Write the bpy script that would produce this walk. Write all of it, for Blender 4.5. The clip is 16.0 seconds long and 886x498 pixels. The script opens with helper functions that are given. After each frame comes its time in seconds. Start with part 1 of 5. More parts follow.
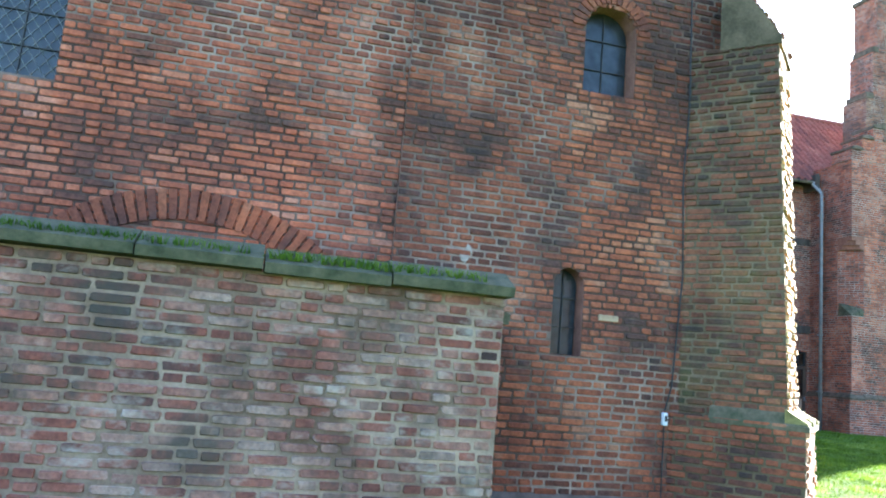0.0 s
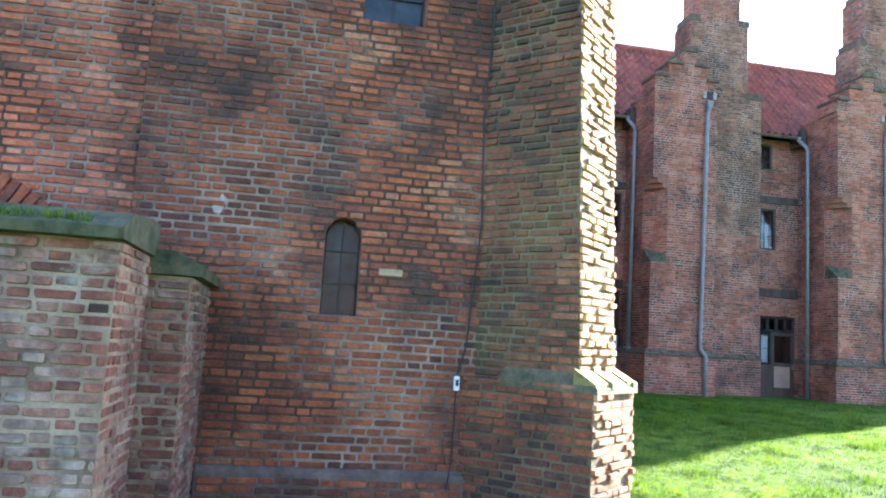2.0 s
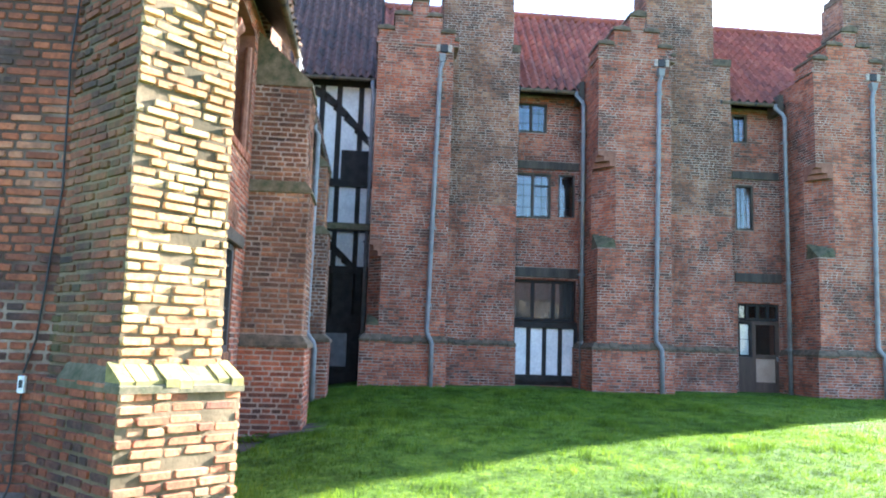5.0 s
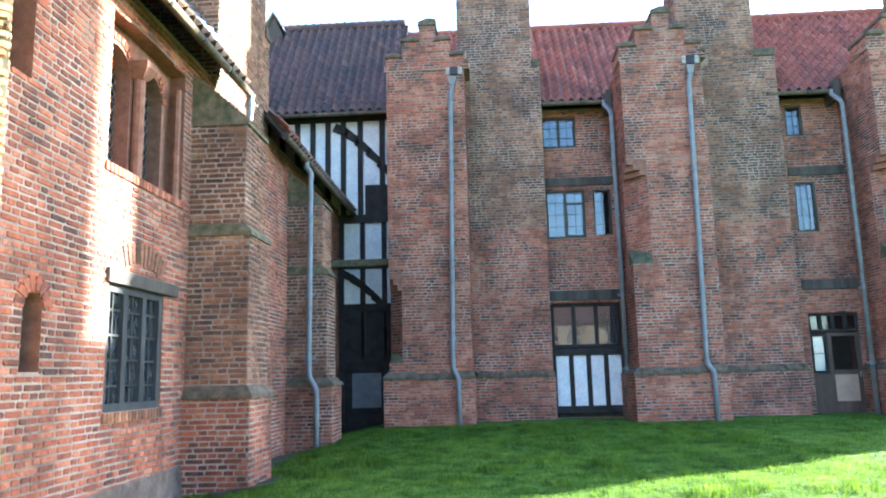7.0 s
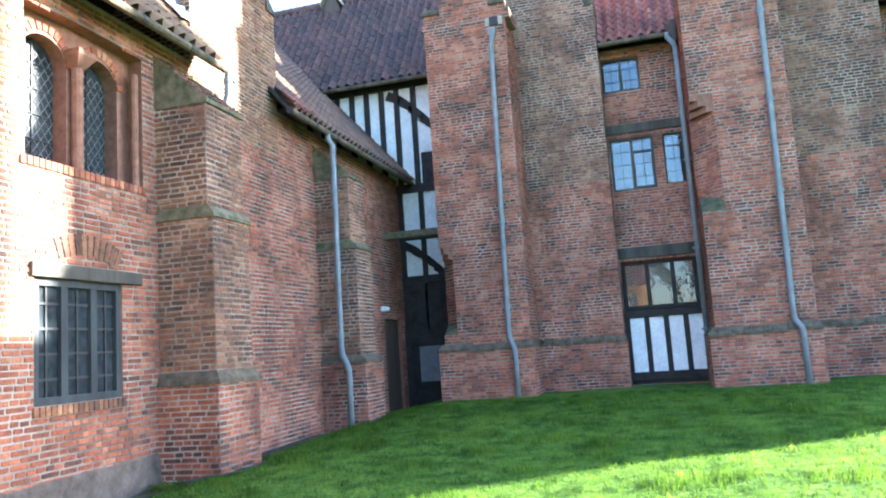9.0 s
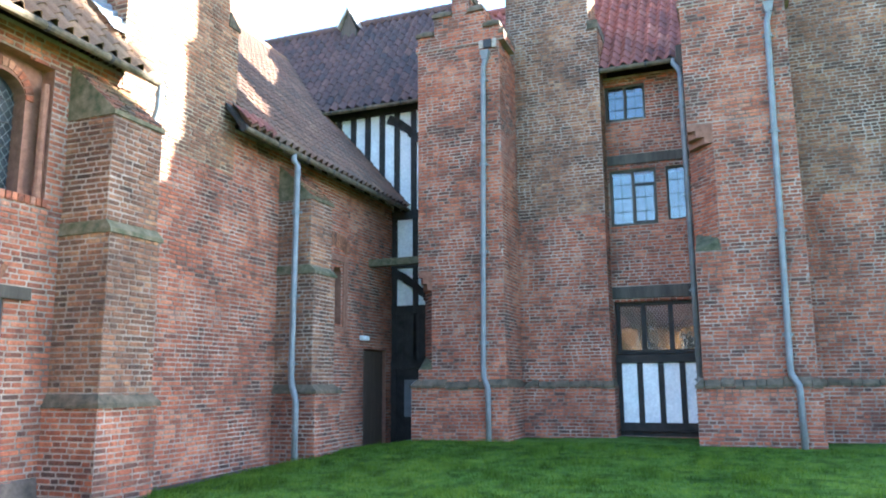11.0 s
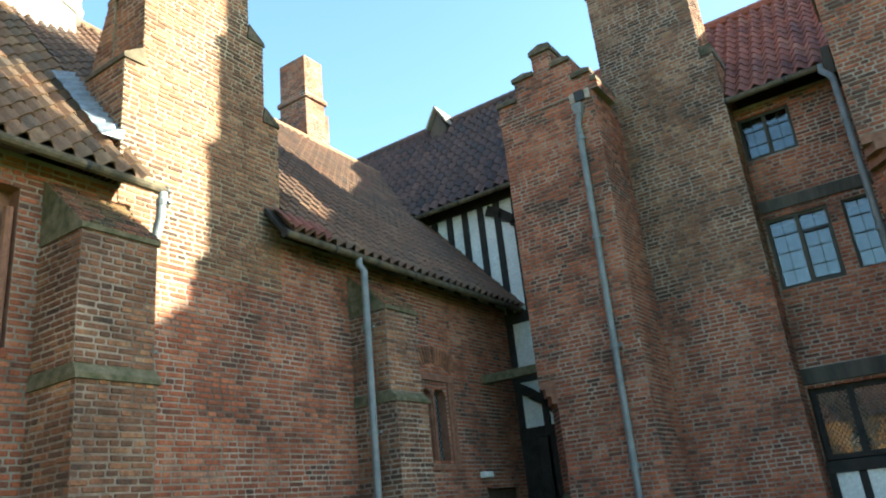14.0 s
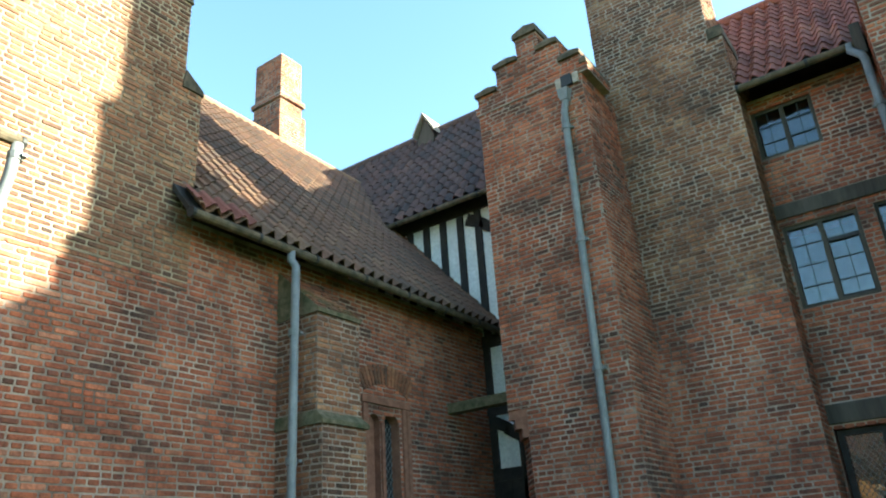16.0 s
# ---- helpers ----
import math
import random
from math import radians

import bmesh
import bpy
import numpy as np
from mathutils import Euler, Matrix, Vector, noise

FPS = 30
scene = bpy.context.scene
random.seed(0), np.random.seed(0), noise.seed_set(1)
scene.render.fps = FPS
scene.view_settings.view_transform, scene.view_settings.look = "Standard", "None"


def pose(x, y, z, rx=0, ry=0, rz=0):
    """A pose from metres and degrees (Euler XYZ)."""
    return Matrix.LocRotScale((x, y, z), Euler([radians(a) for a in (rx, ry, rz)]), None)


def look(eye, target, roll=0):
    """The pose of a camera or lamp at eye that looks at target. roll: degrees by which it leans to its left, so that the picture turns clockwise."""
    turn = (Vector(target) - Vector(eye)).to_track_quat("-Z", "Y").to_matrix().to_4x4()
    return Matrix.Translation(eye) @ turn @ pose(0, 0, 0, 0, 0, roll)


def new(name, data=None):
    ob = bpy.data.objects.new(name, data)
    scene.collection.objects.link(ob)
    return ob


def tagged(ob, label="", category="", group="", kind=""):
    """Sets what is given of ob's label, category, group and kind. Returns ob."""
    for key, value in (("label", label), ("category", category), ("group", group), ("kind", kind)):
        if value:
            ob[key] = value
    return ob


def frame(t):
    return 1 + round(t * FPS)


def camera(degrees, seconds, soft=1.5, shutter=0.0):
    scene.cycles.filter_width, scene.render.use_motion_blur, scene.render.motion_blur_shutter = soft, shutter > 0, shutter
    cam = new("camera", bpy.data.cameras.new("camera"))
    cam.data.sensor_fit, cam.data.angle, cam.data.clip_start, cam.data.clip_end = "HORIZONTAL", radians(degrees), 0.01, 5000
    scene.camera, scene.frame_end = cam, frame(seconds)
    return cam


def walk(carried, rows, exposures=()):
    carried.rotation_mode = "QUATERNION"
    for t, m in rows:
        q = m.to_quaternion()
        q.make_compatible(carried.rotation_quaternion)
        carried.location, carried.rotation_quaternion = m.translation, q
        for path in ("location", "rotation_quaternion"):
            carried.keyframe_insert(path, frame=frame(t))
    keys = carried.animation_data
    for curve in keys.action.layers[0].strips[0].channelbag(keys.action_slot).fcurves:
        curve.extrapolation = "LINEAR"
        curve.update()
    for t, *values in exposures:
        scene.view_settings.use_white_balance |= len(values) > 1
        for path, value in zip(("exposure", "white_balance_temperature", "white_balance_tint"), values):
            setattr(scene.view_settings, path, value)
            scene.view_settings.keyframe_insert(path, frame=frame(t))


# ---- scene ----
cam = camera(61.0, 16.0, soft=2.0)
METRES, EYE, TILT, LEAN, TURN = 17.5, 1.6, 0.0, 0.0, -13.8
ROWS = [
    (0.0, 0.0, 0.0, 0.0, -0.76, 8.87, -4.86),
    (0.5, 0.0348, 0.004, 0.0005, -0.6, 7.23, -3.8),
    (1.0, 0.0655, 0.0166, 0.0021, -3.04, 4.96, -3.88),
    (1.5, 0.0962, 0.0267, 0.0022, -1.22, 5.79, -3.5),
    (2.0, 0.1269, 0.0422, 0.0008, 2.74, 7.15, -3.58),
    (2.5, 0.156, 0.0595, 0.0011, 4.86, 7.93, -0.74),
    (3.0, 0.186, 0.0758, 0.0019, 6.75, 8.17, 1.99),
    (3.5, 0.2149, 0.0924, 0.004, 8.2, 8.09, 3.04),
    (4.0, 0.2501, 0.1034, 0.0049, 8.02, 8.14, -0.68),
    (4.5, 0.2817, 0.116, 0.0027, 7.95, 7.23, -2.15),
    (7.0, 0.4104, 0.1971, 0.0094, 17.55, 9.48, 1.37),
    (7.5, 0.4335, 0.2169, 0.0113, 21.22, 11.75, 1.57),
    (8.0, 0.4571, 0.2386, 0.0119, 24.59, 11.15, 2.68),
    (8.5, 0.4772, 0.2622, 0.0116, 26.79, 8.92, 1.79),
    (9.0, 0.5042, 0.2857, 0.0102, 29.65, 7.48, 3.88),
    (11.5, 0.5793, 0.4024, 0.0142, 38.52, 11.33, -1.74),
    (12.0, 0.5774, 0.4279, 0.0179, 49.15, 15.49, 1.75),
    (12.5, 0.5651, 0.4536, 0.0234, 50.04, 21.23, 1.42),
    (13.0, 0.5509, 0.4827, 0.0249, 52.31, 22.6, 5.84),
    (13.5, 0.5361, 0.5061, 0.024, 51.44, 21.58, 5.67),
    (14.0, 0.5151, 0.5291, 0.0253, 48.66, 19.87, 5.72),
    (14.5, 0.5054, 0.5532, 0.027, 54.42, 24.7, 3.24),
    (15.0, 0.4898, 0.581, 0.0267, 52.93, 25.15, 2.39),
    (15.5, 0.477, 0.6075, 0.0261, 48.75, 23.85, 2.55),
    (16.0, 0.4678, 0.6355, 0.0246, 49.49, 23.32, 3.58),
]
walk(cam, [(t, pose(0, 0, EYE, TILT, LEAN, TURN) @ pose(METRES * x, METRES * y, METRES * z, 90 + pitch, roll, yaw)) for t, x, y, z, yaw, pitch, roll in ROWS],
     exposures=[(0.0, 3.72, 5400, 9), (2.0, 3.58, 5450, 13), (4.5, 3.70, 5450, 12), (7.0, 3.86, 5350, 6), (9.0, 4.0, 5280, 7), (11.5, 4.0, 5350, 6), (12.2, 3.75, 5500, 5), (12.5, 3.55, 5750, 3), (13.0, 2.82, 6000, -6), (13.8, 2.78, 6050, -6), (15.0, 2.98, 6050, -7), (16.0, 2.98, 6050, -8)])

# ---- light: low morning sun over the range, clear sky ----
SUN_RATIO, SUN_ELEV = 0.635, 20.7
sun_az = math.atan2(1.0, SUN_RATIO)
world = bpy.data.worlds.new("sky")
world.use_nodes = True
scene.world = world
wn = world.node_tree.nodes
sky = wn.new("ShaderNodeTexSky")
sky.sky_type, sky.sun_disc = "NISHITA", False
sky.sun_elevation, sky.sun_rotation = radians(SUN_ELEV), sun_az
sky.air_density, sky.dust_density, sky.ozone_density = 1.0, 1.0, 1.6
world.node_tree.links.new(sky.outputs[0], wn["Background"].inputs[0])
wn["Background"].inputs[1].default_value = 0.085
sun = new("sun", bpy.data.lights.new("sun", "SUN"))
sun.data.energy, sun.data.angle, sun.data.color = 5.0, radians(0.6), (1.0, 0.88, 0.70)
sun_to = Vector((math.sin(sun_az), math.cos(sun_az), math.tan(radians(SUN_ELEV))))
sun.matrix_world = look(sun_to * 60, (0, 0, 0))


# ---- materials ----
def mat(name):
    m = bpy.data.materials.new(name)
    m.use_nodes = True
    nt = m.node_tree
    return m, nt, nt.nodes["Principled BSDF"]


def nd(nt, kind, **kw):
    n = nt.nodes.new(kind)
    for k, v in kw.items():
        n.inputs[k].default_value = v
    return n


def ramp(nt, fac, stops, constant=False):
    r = nt.nodes.new("ShaderNodeValToRGB")
    r.color_ramp.interpolation = "CONSTANT" if constant else "LINEAR"
    e = r.color_ramp.elements
    while len(e) < len(stops):
        e.new(0.5)
    for k, (p, c) in enumerate(stops):
        e[k].position, e[k].color = p, (c[0], c[1], c[2], 1)
    nt.links.new(fac, r.inputs[0])
    return r.outputs[0]


def mixc(nt, fac, a, b, mode="MIX"):
    m = nt.nodes.new("ShaderNodeMix")
    m.data_type, m.blend_type = "RGBA", mode
    for sock, v in ((m.inputs[0], fac), (m.inputs[6], a), (m.inputs[7], b)):
        if isinstance(v, (int, float)):
            sock.default_value = v
        elif isinstance(v, tuple):
            sock.default_value = (*v[:3], 1)
        else:
            nt.links.new(v, sock)
    return m.outputs[2]


def noise_of(nt, scale, detail=3.0, rough=0.55, squash=None):
    g = nt.nodes.new("ShaderNodeNewGeometry")
    out = g.outputs["Position"]
    if squash:
        mp = nt.nodes.new("ShaderNodeMapping")
        mp.inputs["Scale"].default_value = squash
        nt.links.new(out, mp.inputs[0])
        out = mp.outputs[0]
    n = nd(nt, "ShaderNodeTexNoise", Scale=scale, Detail=detail, Roughness=rough)
    nt.links.new(out, n.inputs["Vector"])
    return n.outputs["Fac"]


def bump(nt, bsdf, height, strength=0.3, dist=0.01):
    b = nd(nt, "ShaderNodeBump", Strength=strength, Distance=dist)
    nt.links.new(height, b.inputs["Height"])
    nt.links.new(b.outputs[0], bsdf.inputs["Normal"])


BRICKS = {
    # palettes from pale over orange to burnt dark brick, then how much growth and grime lies on them
    "red": ([(0.0, (0.359, 0.176, 0.119)), (.12, (0.393, 0.153, 0.089)), (.30, (0.335, 0.116, 0.063)), (.48, (0.278, 0.089, 0.049)), (.66, (0.226, 0.079, 0.048)), (.82, (0.157, 0.065, 0.044)), (1.0, (0.087, 0.048, 0.038))], .10),
    "dark": ([(0.0, (.345, .205, .125)), (.14, (.29, .150, .085)), (.34, (.24, .114, .065)), (.54, (.192, .091, .055)), (.74, (.142, .073, .047)), (1.0, (.078, .049, .038))], .14),
    "old": ([(0.0, (0.298, 0.143, 0.086)), (.10, (0.283, 0.104, 0.053)), (.30, (0.232, 0.079, 0.041)), (.50, (0.178, 0.062, 0.036)), (.68, (0.125, 0.053, 0.036)), (.84, (0.082, 0.046, 0.038)), (1.0, (0.050, 0.035, 0.030))], .12),
    "pale": ([(0.0, (.30, .215, .175)), (.2, (.265, .155, .122)), (.42, (.225, .100, .075)), (.6, (.178, .068, .050)), (.78, (.125, .055, .045)), (1.0, (.065, .042, .038))], .30),
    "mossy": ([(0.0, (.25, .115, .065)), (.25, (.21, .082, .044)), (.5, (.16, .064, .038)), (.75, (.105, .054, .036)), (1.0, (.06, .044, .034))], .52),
    # worn, buff: pale palettes; on the corner buttress they also carry sunlight
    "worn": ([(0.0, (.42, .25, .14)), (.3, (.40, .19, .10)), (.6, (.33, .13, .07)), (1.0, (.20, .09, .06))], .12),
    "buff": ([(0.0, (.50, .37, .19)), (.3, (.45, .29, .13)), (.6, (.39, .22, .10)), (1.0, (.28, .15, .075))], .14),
}
_bm = {}


def brick_material(kind, single):
    """single: one brick an object; otherwise the bricks are islands of one mesh."""
    if (kind, single) in _bm:
        return _bm[kind, single]
    m, nt, b = mat(f"brick {kind}")
    stops, moss = BRICKS[kind]
    if single:
        rnd = nt.nodes.new("ShaderNodeObjectInfo").outputs["Random"]
    else:
        rnd = nt.nodes.new("ShaderNodeNewGeometry").outputs["Random Per Island"]
    patch = noise_of(nt, 1.3, 3, .6)
    sh = nt.nodes.new("ShaderNodeMath")
    sh.operation = "MULTIPLY_ADD"
    nt.links.new(patch, sh.inputs[0])
    sh.inputs[1].default_value, sh.inputs[2].default_value = 1.75, -.72
    ad = nt.nodes.new("ShaderNodeMath")
    ad.operation, ad.use_clamp = "MULTIPLY_ADD", True
    nt.links.new(rnd, ad.inputs[0])
    ad.inputs[1].default_value = .62 if kind in ("old", "pale") else .72
    nt.links.new(sh.outputs[0], ad.inputs[2])
    col = ramp(nt, ad.outputs[0], stops)
    blot = noise_of(nt, 13, 3, .6)
    col = mixc(nt, .8, col, ramp(nt, blot, [(.3, (.62, .66, .72)), (.52, (1, 1, 1)), (.72, (1.28, 1.16, 1.05))]), "MULTIPLY")
    big = noise_of(nt, 0.55, 2)
    fine = noise_of(nt, 38, 4, .7)
    mid = noise_of(nt, 1.6 if kind == "mossy" else 5.0, 5, .7)
    col = mixc(nt, 0.75, col, ramp(nt, big, [(.3, (.62, .60, .60)), (.5, (1, 1, 1)), (.7, (1.25, 1.12, 1.0))]), "MULTIPLY")
    col = mixc(nt, 0.8, col, ramp(nt, fine, [(.28, (.55, .52, .5)), (.55, (1.05, 1.05, 1.05)), (.75, (1.3, 1.28, 1.24))]), "MULTIPLY")
    streak = noise_of(nt, 1.9, 4, .6, (1, 1, .2))
    col = mixc(nt, .85, col, ramp(nt, streak, [(.3, (.58, .57, .57)), (.48, (1, 1, 1)), (.7, (1.14, 1.12, 1.08))]), "MULTIPLY")
    grow = ramp(nt, mid, [(.66 - .32 * moss, (0, 0, 0)), (.80 - .2 * moss, (1, 1, 1))])
    lim = nd(nt, "ShaderNodeMath")
    lim.operation = "MULTIPLY"
    nt.links.new(grow, lim.inputs[0])
    lim.inputs[1].default_value = .25 + .5 * moss
    col = mixc(nt, lim.outputs[0], col, (.085, .105, .032) if moss > .5 else (.125, .085, .062))
    if kind == "pale":
        lime = ramp(nt, noise_of(nt, 2.6, 5, .7, (1, 1, 1.8)), [(.53, (0, 0, 0)), (.70, (.7, .7, .7))])
        col = mixc(nt, lime, col, (.37, .34, .29))
        soot = ramp(nt, noise_of(nt, 1.7, 4, .7, (1.3, 1, 1)), [(.50, (0, 0, 0)), (.64, (.8, .8, .8))])
        col = mixc(nt, soot, col, (.055, .050, .040))
    nt.links.new(col, b.inputs["Base Color"])
    b.inputs["Roughness"].default_value = .92
    b.inputs["Specular IOR Level"].default_value = .25
    bump(nt, b, fine, .55, .008)
    _bm[kind, single] = m
    return m


def simple(name, c1, c2, scale=6.0, rough=.85, fine=60.0, bmp=.3, metal=0.0, squash=None, spec=.4):
    m, nt, b = mat(name)
    a = noise_of(nt, scale, 4, .6, squash)
    f = noise_of(nt, fine, 4, .65, squash)
    col = ramp(nt, a, [(.3, c1), (.7, c2)])
    col = mixc(nt, .6, col, ramp(nt, f, [(.3, (.7, .7, .7)), (.7, (1.22, 1.22, 1.22))]), "MULTIPLY")
    nt.links.new(col, b.inputs["Base Color"])
    b.inputs["Roughness"].default_value, b.inputs["Metallic"].default_value = rough, metal
    b.inputs["Specular IOR Level"].default_value = spec
    if bmp:
        bump(nt, b, f, bmp, .006)
    return m




def mortar(name, dark, pale, lo, hi, scale=1.1):
    """Lime joints: mostly darkened by soot and soil, with patches washed pale."""
    m, nt, b = mat(name)
    wide = noise_of(nt, scale, 5, .62)
    grain = noise_of(nt, 45, 4, .65)
    col = ramp(nt, wide, [(lo, dark), (hi, pale)])
    col = mixc(nt, .6, col, ramp(nt, grain, [(.3, (.65, .65, .65)), (.7, (1.22, 1.22, 1.22))]), "MULTIPLY")
    nt.links.new(col, b.inputs["Base Color"])
    b.inputs["Roughness"].default_value, b.inputs["Specular IOR Level"].default_value = .95, .2
    bump(nt, b, grain, .6, .006)
    return m


MORTAR = mortar("lime mortar", (.135, .098, .079), (.40, .32, .265), .36, .68, 1.5)
MORTAR_DARK = mortar("sooty mortar", (.070, .044, .032), (.36, .275, .215), .46, .72, .8)
MORTAR_OCHRE = mortar("weathered ochre mortar", (.11, .074, .052), (.33, .25, .185), .36, .66, 2.2)
MORTAR_MOSSY = mortar("mossy mortar", (.070, .056, .032), (.215, .160, .098), .40, .70, 1.6)
MORTAR_BUFF = mortar("buff mortar", (.135, .104, .074), (.40, .325, .23), .36, .66, 1.3)
LICHEN = simple("yellow lichened brick", (.13, .115, .035), (.34, .28, .10), 7, .95, 40, .7)
RUBBED = simple("brick reveal", (.15, .068, .044), (.26, .125, .082), 9, .9, 50, .4)
STONE = simple("mossy stone", (.050, .056, .024), (.175, .138, .088), 9, .95, 40, .7)
COPING = simple("algae coping", (.026, .034, .014), (.115, .105, .062), 8, .95, 34, .9)
CAPS = simple("dark coping brick", (.042, .036, .022), (.150, .112, .074), 7, .95, 40, .7)
RENDERED = simple("grey dirty render", (.058, .043, .034), (.165, .125, .10), 4, .95, 26, .9)
OAK = simple("weathered oak", (.030, .026, .021), (.090, .076, .061), 4, .85, 40, .5, squash=(1, 1, .15))
OAK_BLACK = simple("tarred oak", (.010, .009, .008), (.035, .030, .026), 5, .8, 40, .5)
PLASTER = simple("limewash", (.66, .66, .66), (.82, .82, .80), 2.5, .9, 25, .25)
OLDLIME = simple("old lime", (.24, .20, .165), (.40, .35, .30), 14, .95, 50, .6)
LEAD = simple("lead flashing", (.12, .135, .155), (.27, .29, .32), 5, .5, 30, .3, metal=.4)
PIPE = simple("galvanised grey paint", (.125, .132, .136), (.205, .212, .214), 5, .5, 60, .1)
IRON = simple("black iron", (.012, .012, .012), (.03, .03, .03), 8, .6, 60, .1)
WHITEPLASTIC = simple("white plastic", (.66, .67, .68), (.75, .76, .78), 8, .4, 60, .03)
SOIL = simple("soil", (.03, .025, .018), (.07, .055, .04), 6, .98, 40, .8)
WHITEPAINT = simple("white lead paint", (.70, .69, .66), (.85, .84, .82), 6, .6, 40, .15)
GREYWOOD = simple("grey painted wood", (.018, .020, .022), (.045, .049, .052), 6, .7, 50, .3, squash=(1, 1, .2))


def glass_material():
    m, nt, b = mat("old window glass")
    b.inputs["Base Color"].default_value = (.80, .86, .88, 1)
    b.inputs["Transmission Weight"].default_value = 1.0
    b.inputs["Roughness"].default_value = .02
    b.inputs["IOR"].default_value = 1.62
    bump(nt, b, noise_of(nt, 7, 2), .12, .02)
    return m


GLASS = glass_material()


def dim_glass_material():
    m, nt, b = mat("dusty leaded glass")
    f = noise_of(nt, 9, 4)
    nt.links.new(ramp(nt, f, [(.3, (.012, .015, .018)), (.7, (.04, .047, .053))]), b.inputs["Base Color"])
    b.inputs["Roughness"].default_value = .22
    b.inputs["Specular IOR Level"].default_value = .32
    bump(nt, b, f, .15, .02)
    return m


DIMGLASS = dim_glass_material()


def dark_glass_material():
    m, nt, b = mat("clear glass before a dark room")
    b.inputs["Base Color"].default_value = (.012, .012, .012, 1)
    b.inputs["Roughness"].default_value = .015
    b.inputs["IOR"].default_value = 1.75
    bump(nt, b, noise_of(nt, 6, 2), .05, .02)
    return m


DARKGLASS = dark_glass_material()


def tile_material(name, stops, single=False):
    m, nt, b = mat(name)
    rnd = nt.nodes.new("ShaderNodeObjectInfo").outputs["Random"] if single else nt.nodes.new("ShaderNodeNewGeometry").outputs["Random Per Island"]
    col = ramp(nt, rnd, stops)
    f = noise_of(nt, 30, 4, .7)
    g = noise_of(nt, 1.1, 3)
    col = mixc(nt, .7, col, ramp(nt, f, [(.3, (.55, .55, .55)), (.7, (1.3, 1.28, 1.2))]), "MULTIPLY")
    col = mixc(nt, .7, col, ramp(nt, g, [(.35, (.7, .72, .7)), (.65, (1.15, 1.1, 1.05))]), "MULTIPLY")
    nt.links.new(col, b.inputs["Base Color"])
    b.inputs["Roughness"].default_value = .85
    bump(nt, b, f, .4, .006)
    return m


BROWN_STOPS = [(0, (.16, .085, .045)), (.35, (.22, .12, .065)), (.6, (.13, .085, .055)), (.85, (.26, .15, .08)), (1, (.10, .07, .05))]
TILE_BROWN = tile_material("brown pantile", BROWN_STOPS)
TILE_BROWN_ONE = tile_material("brown pantile single", BROWN_STOPS, True)
RED_STOPS = [(0, (.215, .068, .048)), (.4, (.27, .090, .062)), (.7, (.165, .056, .046)), (1, (.31, .125, .085))]
TILE_RED, TILE_RED_ONE = tile_material("red pantile", RED_STOPS), tile_material("red pantile single", RED_STOPS, True)
DARK_STOPS = [(0, (.075, .045, .042)), (.4, (.11, .06, .052)), (.7, (.06, .042, .042)), (1, (.14, .075, .06))]
TILE_DARK, TILE_DARK_ONE = tile_material("dark pantile", DARK_STOPS), tile_material("dark pantile single", DARK_STOPS, True)
PLAIN_STOPS = [(0, (.13, .07, .05)), (.4, (.18, .095, .06)), (.7, (.10, .065, .05)), (1, (.21, .12, .075))]
TILE_PLAIN, TILE_PLAIN_ONE = tile_material("small clay tile", PLAIN_STOPS), tile_material("small clay tile single", PLAIN_STOPS, True)


def grass_material(blade):
    m, nt, b = mat("grass blade" if blade else "turf")
    a = noise_of(nt, .8, 4)
    f = noise_of(nt, 14 if not blade else 5, 5, .7)
    col = ramp(nt, f, [(.25, (.034, .068, .014)), (.5, (.075, .138, .024)), (.75, (.165, .23, .038))])
    tuft = noise_of(nt, 3.2, 3, .6)
    col = mixc(nt, .8, col, ramp(nt, tuft, [(.34, (.36, .42, .40)), (.50, (.92, .92, .92)), (.7, (1.15, 1.08, 1.0))]), "MULTIPLY")
    col = mixc(nt, .7, col, ramp(nt, a, [(.3, (.55, .62, .5)), (.5, (.95, .95, .9)), (.7, (1.3, 1.18, 1.0))]), "MULTIPLY")
    nt.links.new(col, b.inputs["Base Color"])
    b.inputs["Roughness"].default_value = .95
    b.inputs["Specular IOR Level"].default_value = .05
    if not blade:
        bump(nt, b, f, .9, .03)
        return m
    thin = nt.nodes.new("ShaderNodeBsdfTranslucent")
    nt.links.new(mixc(nt, 1.0, col, (1.5, 1.45, .7), "MULTIPLY"), thin.inputs["Color"])
    both = nt.nodes.new("ShaderNodeMixShader")
    both.inputs[0].default_value = .45
    nt.links.new(b.outputs[0], both.inputs[1])
    nt.links.new(thin.outputs[0], both.inputs[2])
    nt.links.new(both.outputs[0], nt.nodes["Material Output"].inputs["Surface"])
    return m


TURF, BLADE = grass_material(False), grass_material(True)


# ---- building blocks ----
def mesh_object(name, verts, faces, material, parent=None, label=""):
    me = bpy.data.meshes.new(name)
    me.from_pydata(verts, [], faces)
    me.update()
    for mm in (material if isinstance(material, (list, tuple)) else [material]):
        me.materials.append(mm)
    ob = new(name, me)
    if parent:
        ob.parent = parent
    if label:
        ob["label"] = label
    return ob


def part(name, bm, material, parent=None, label=""):
    me = bpy.data.meshes.new(name)
    bmesh.ops.recalc_face_normals(bm, faces=bm.faces[:])
    bm.to_mesh(me)
    bm.free()
    for mm in (material if isinstance(material, (list, tuple)) else [material]):
        me.materials.append(mm)
    ob = new(name, me)
    if parent:
        ob.parent = parent
    if label:
        ob["label"] = label
    return ob


def empty(name, at=(0, 0, 0)):
    ob = new(name)
    ob.empty_display_size = .1
    ob.location = at
    return ob


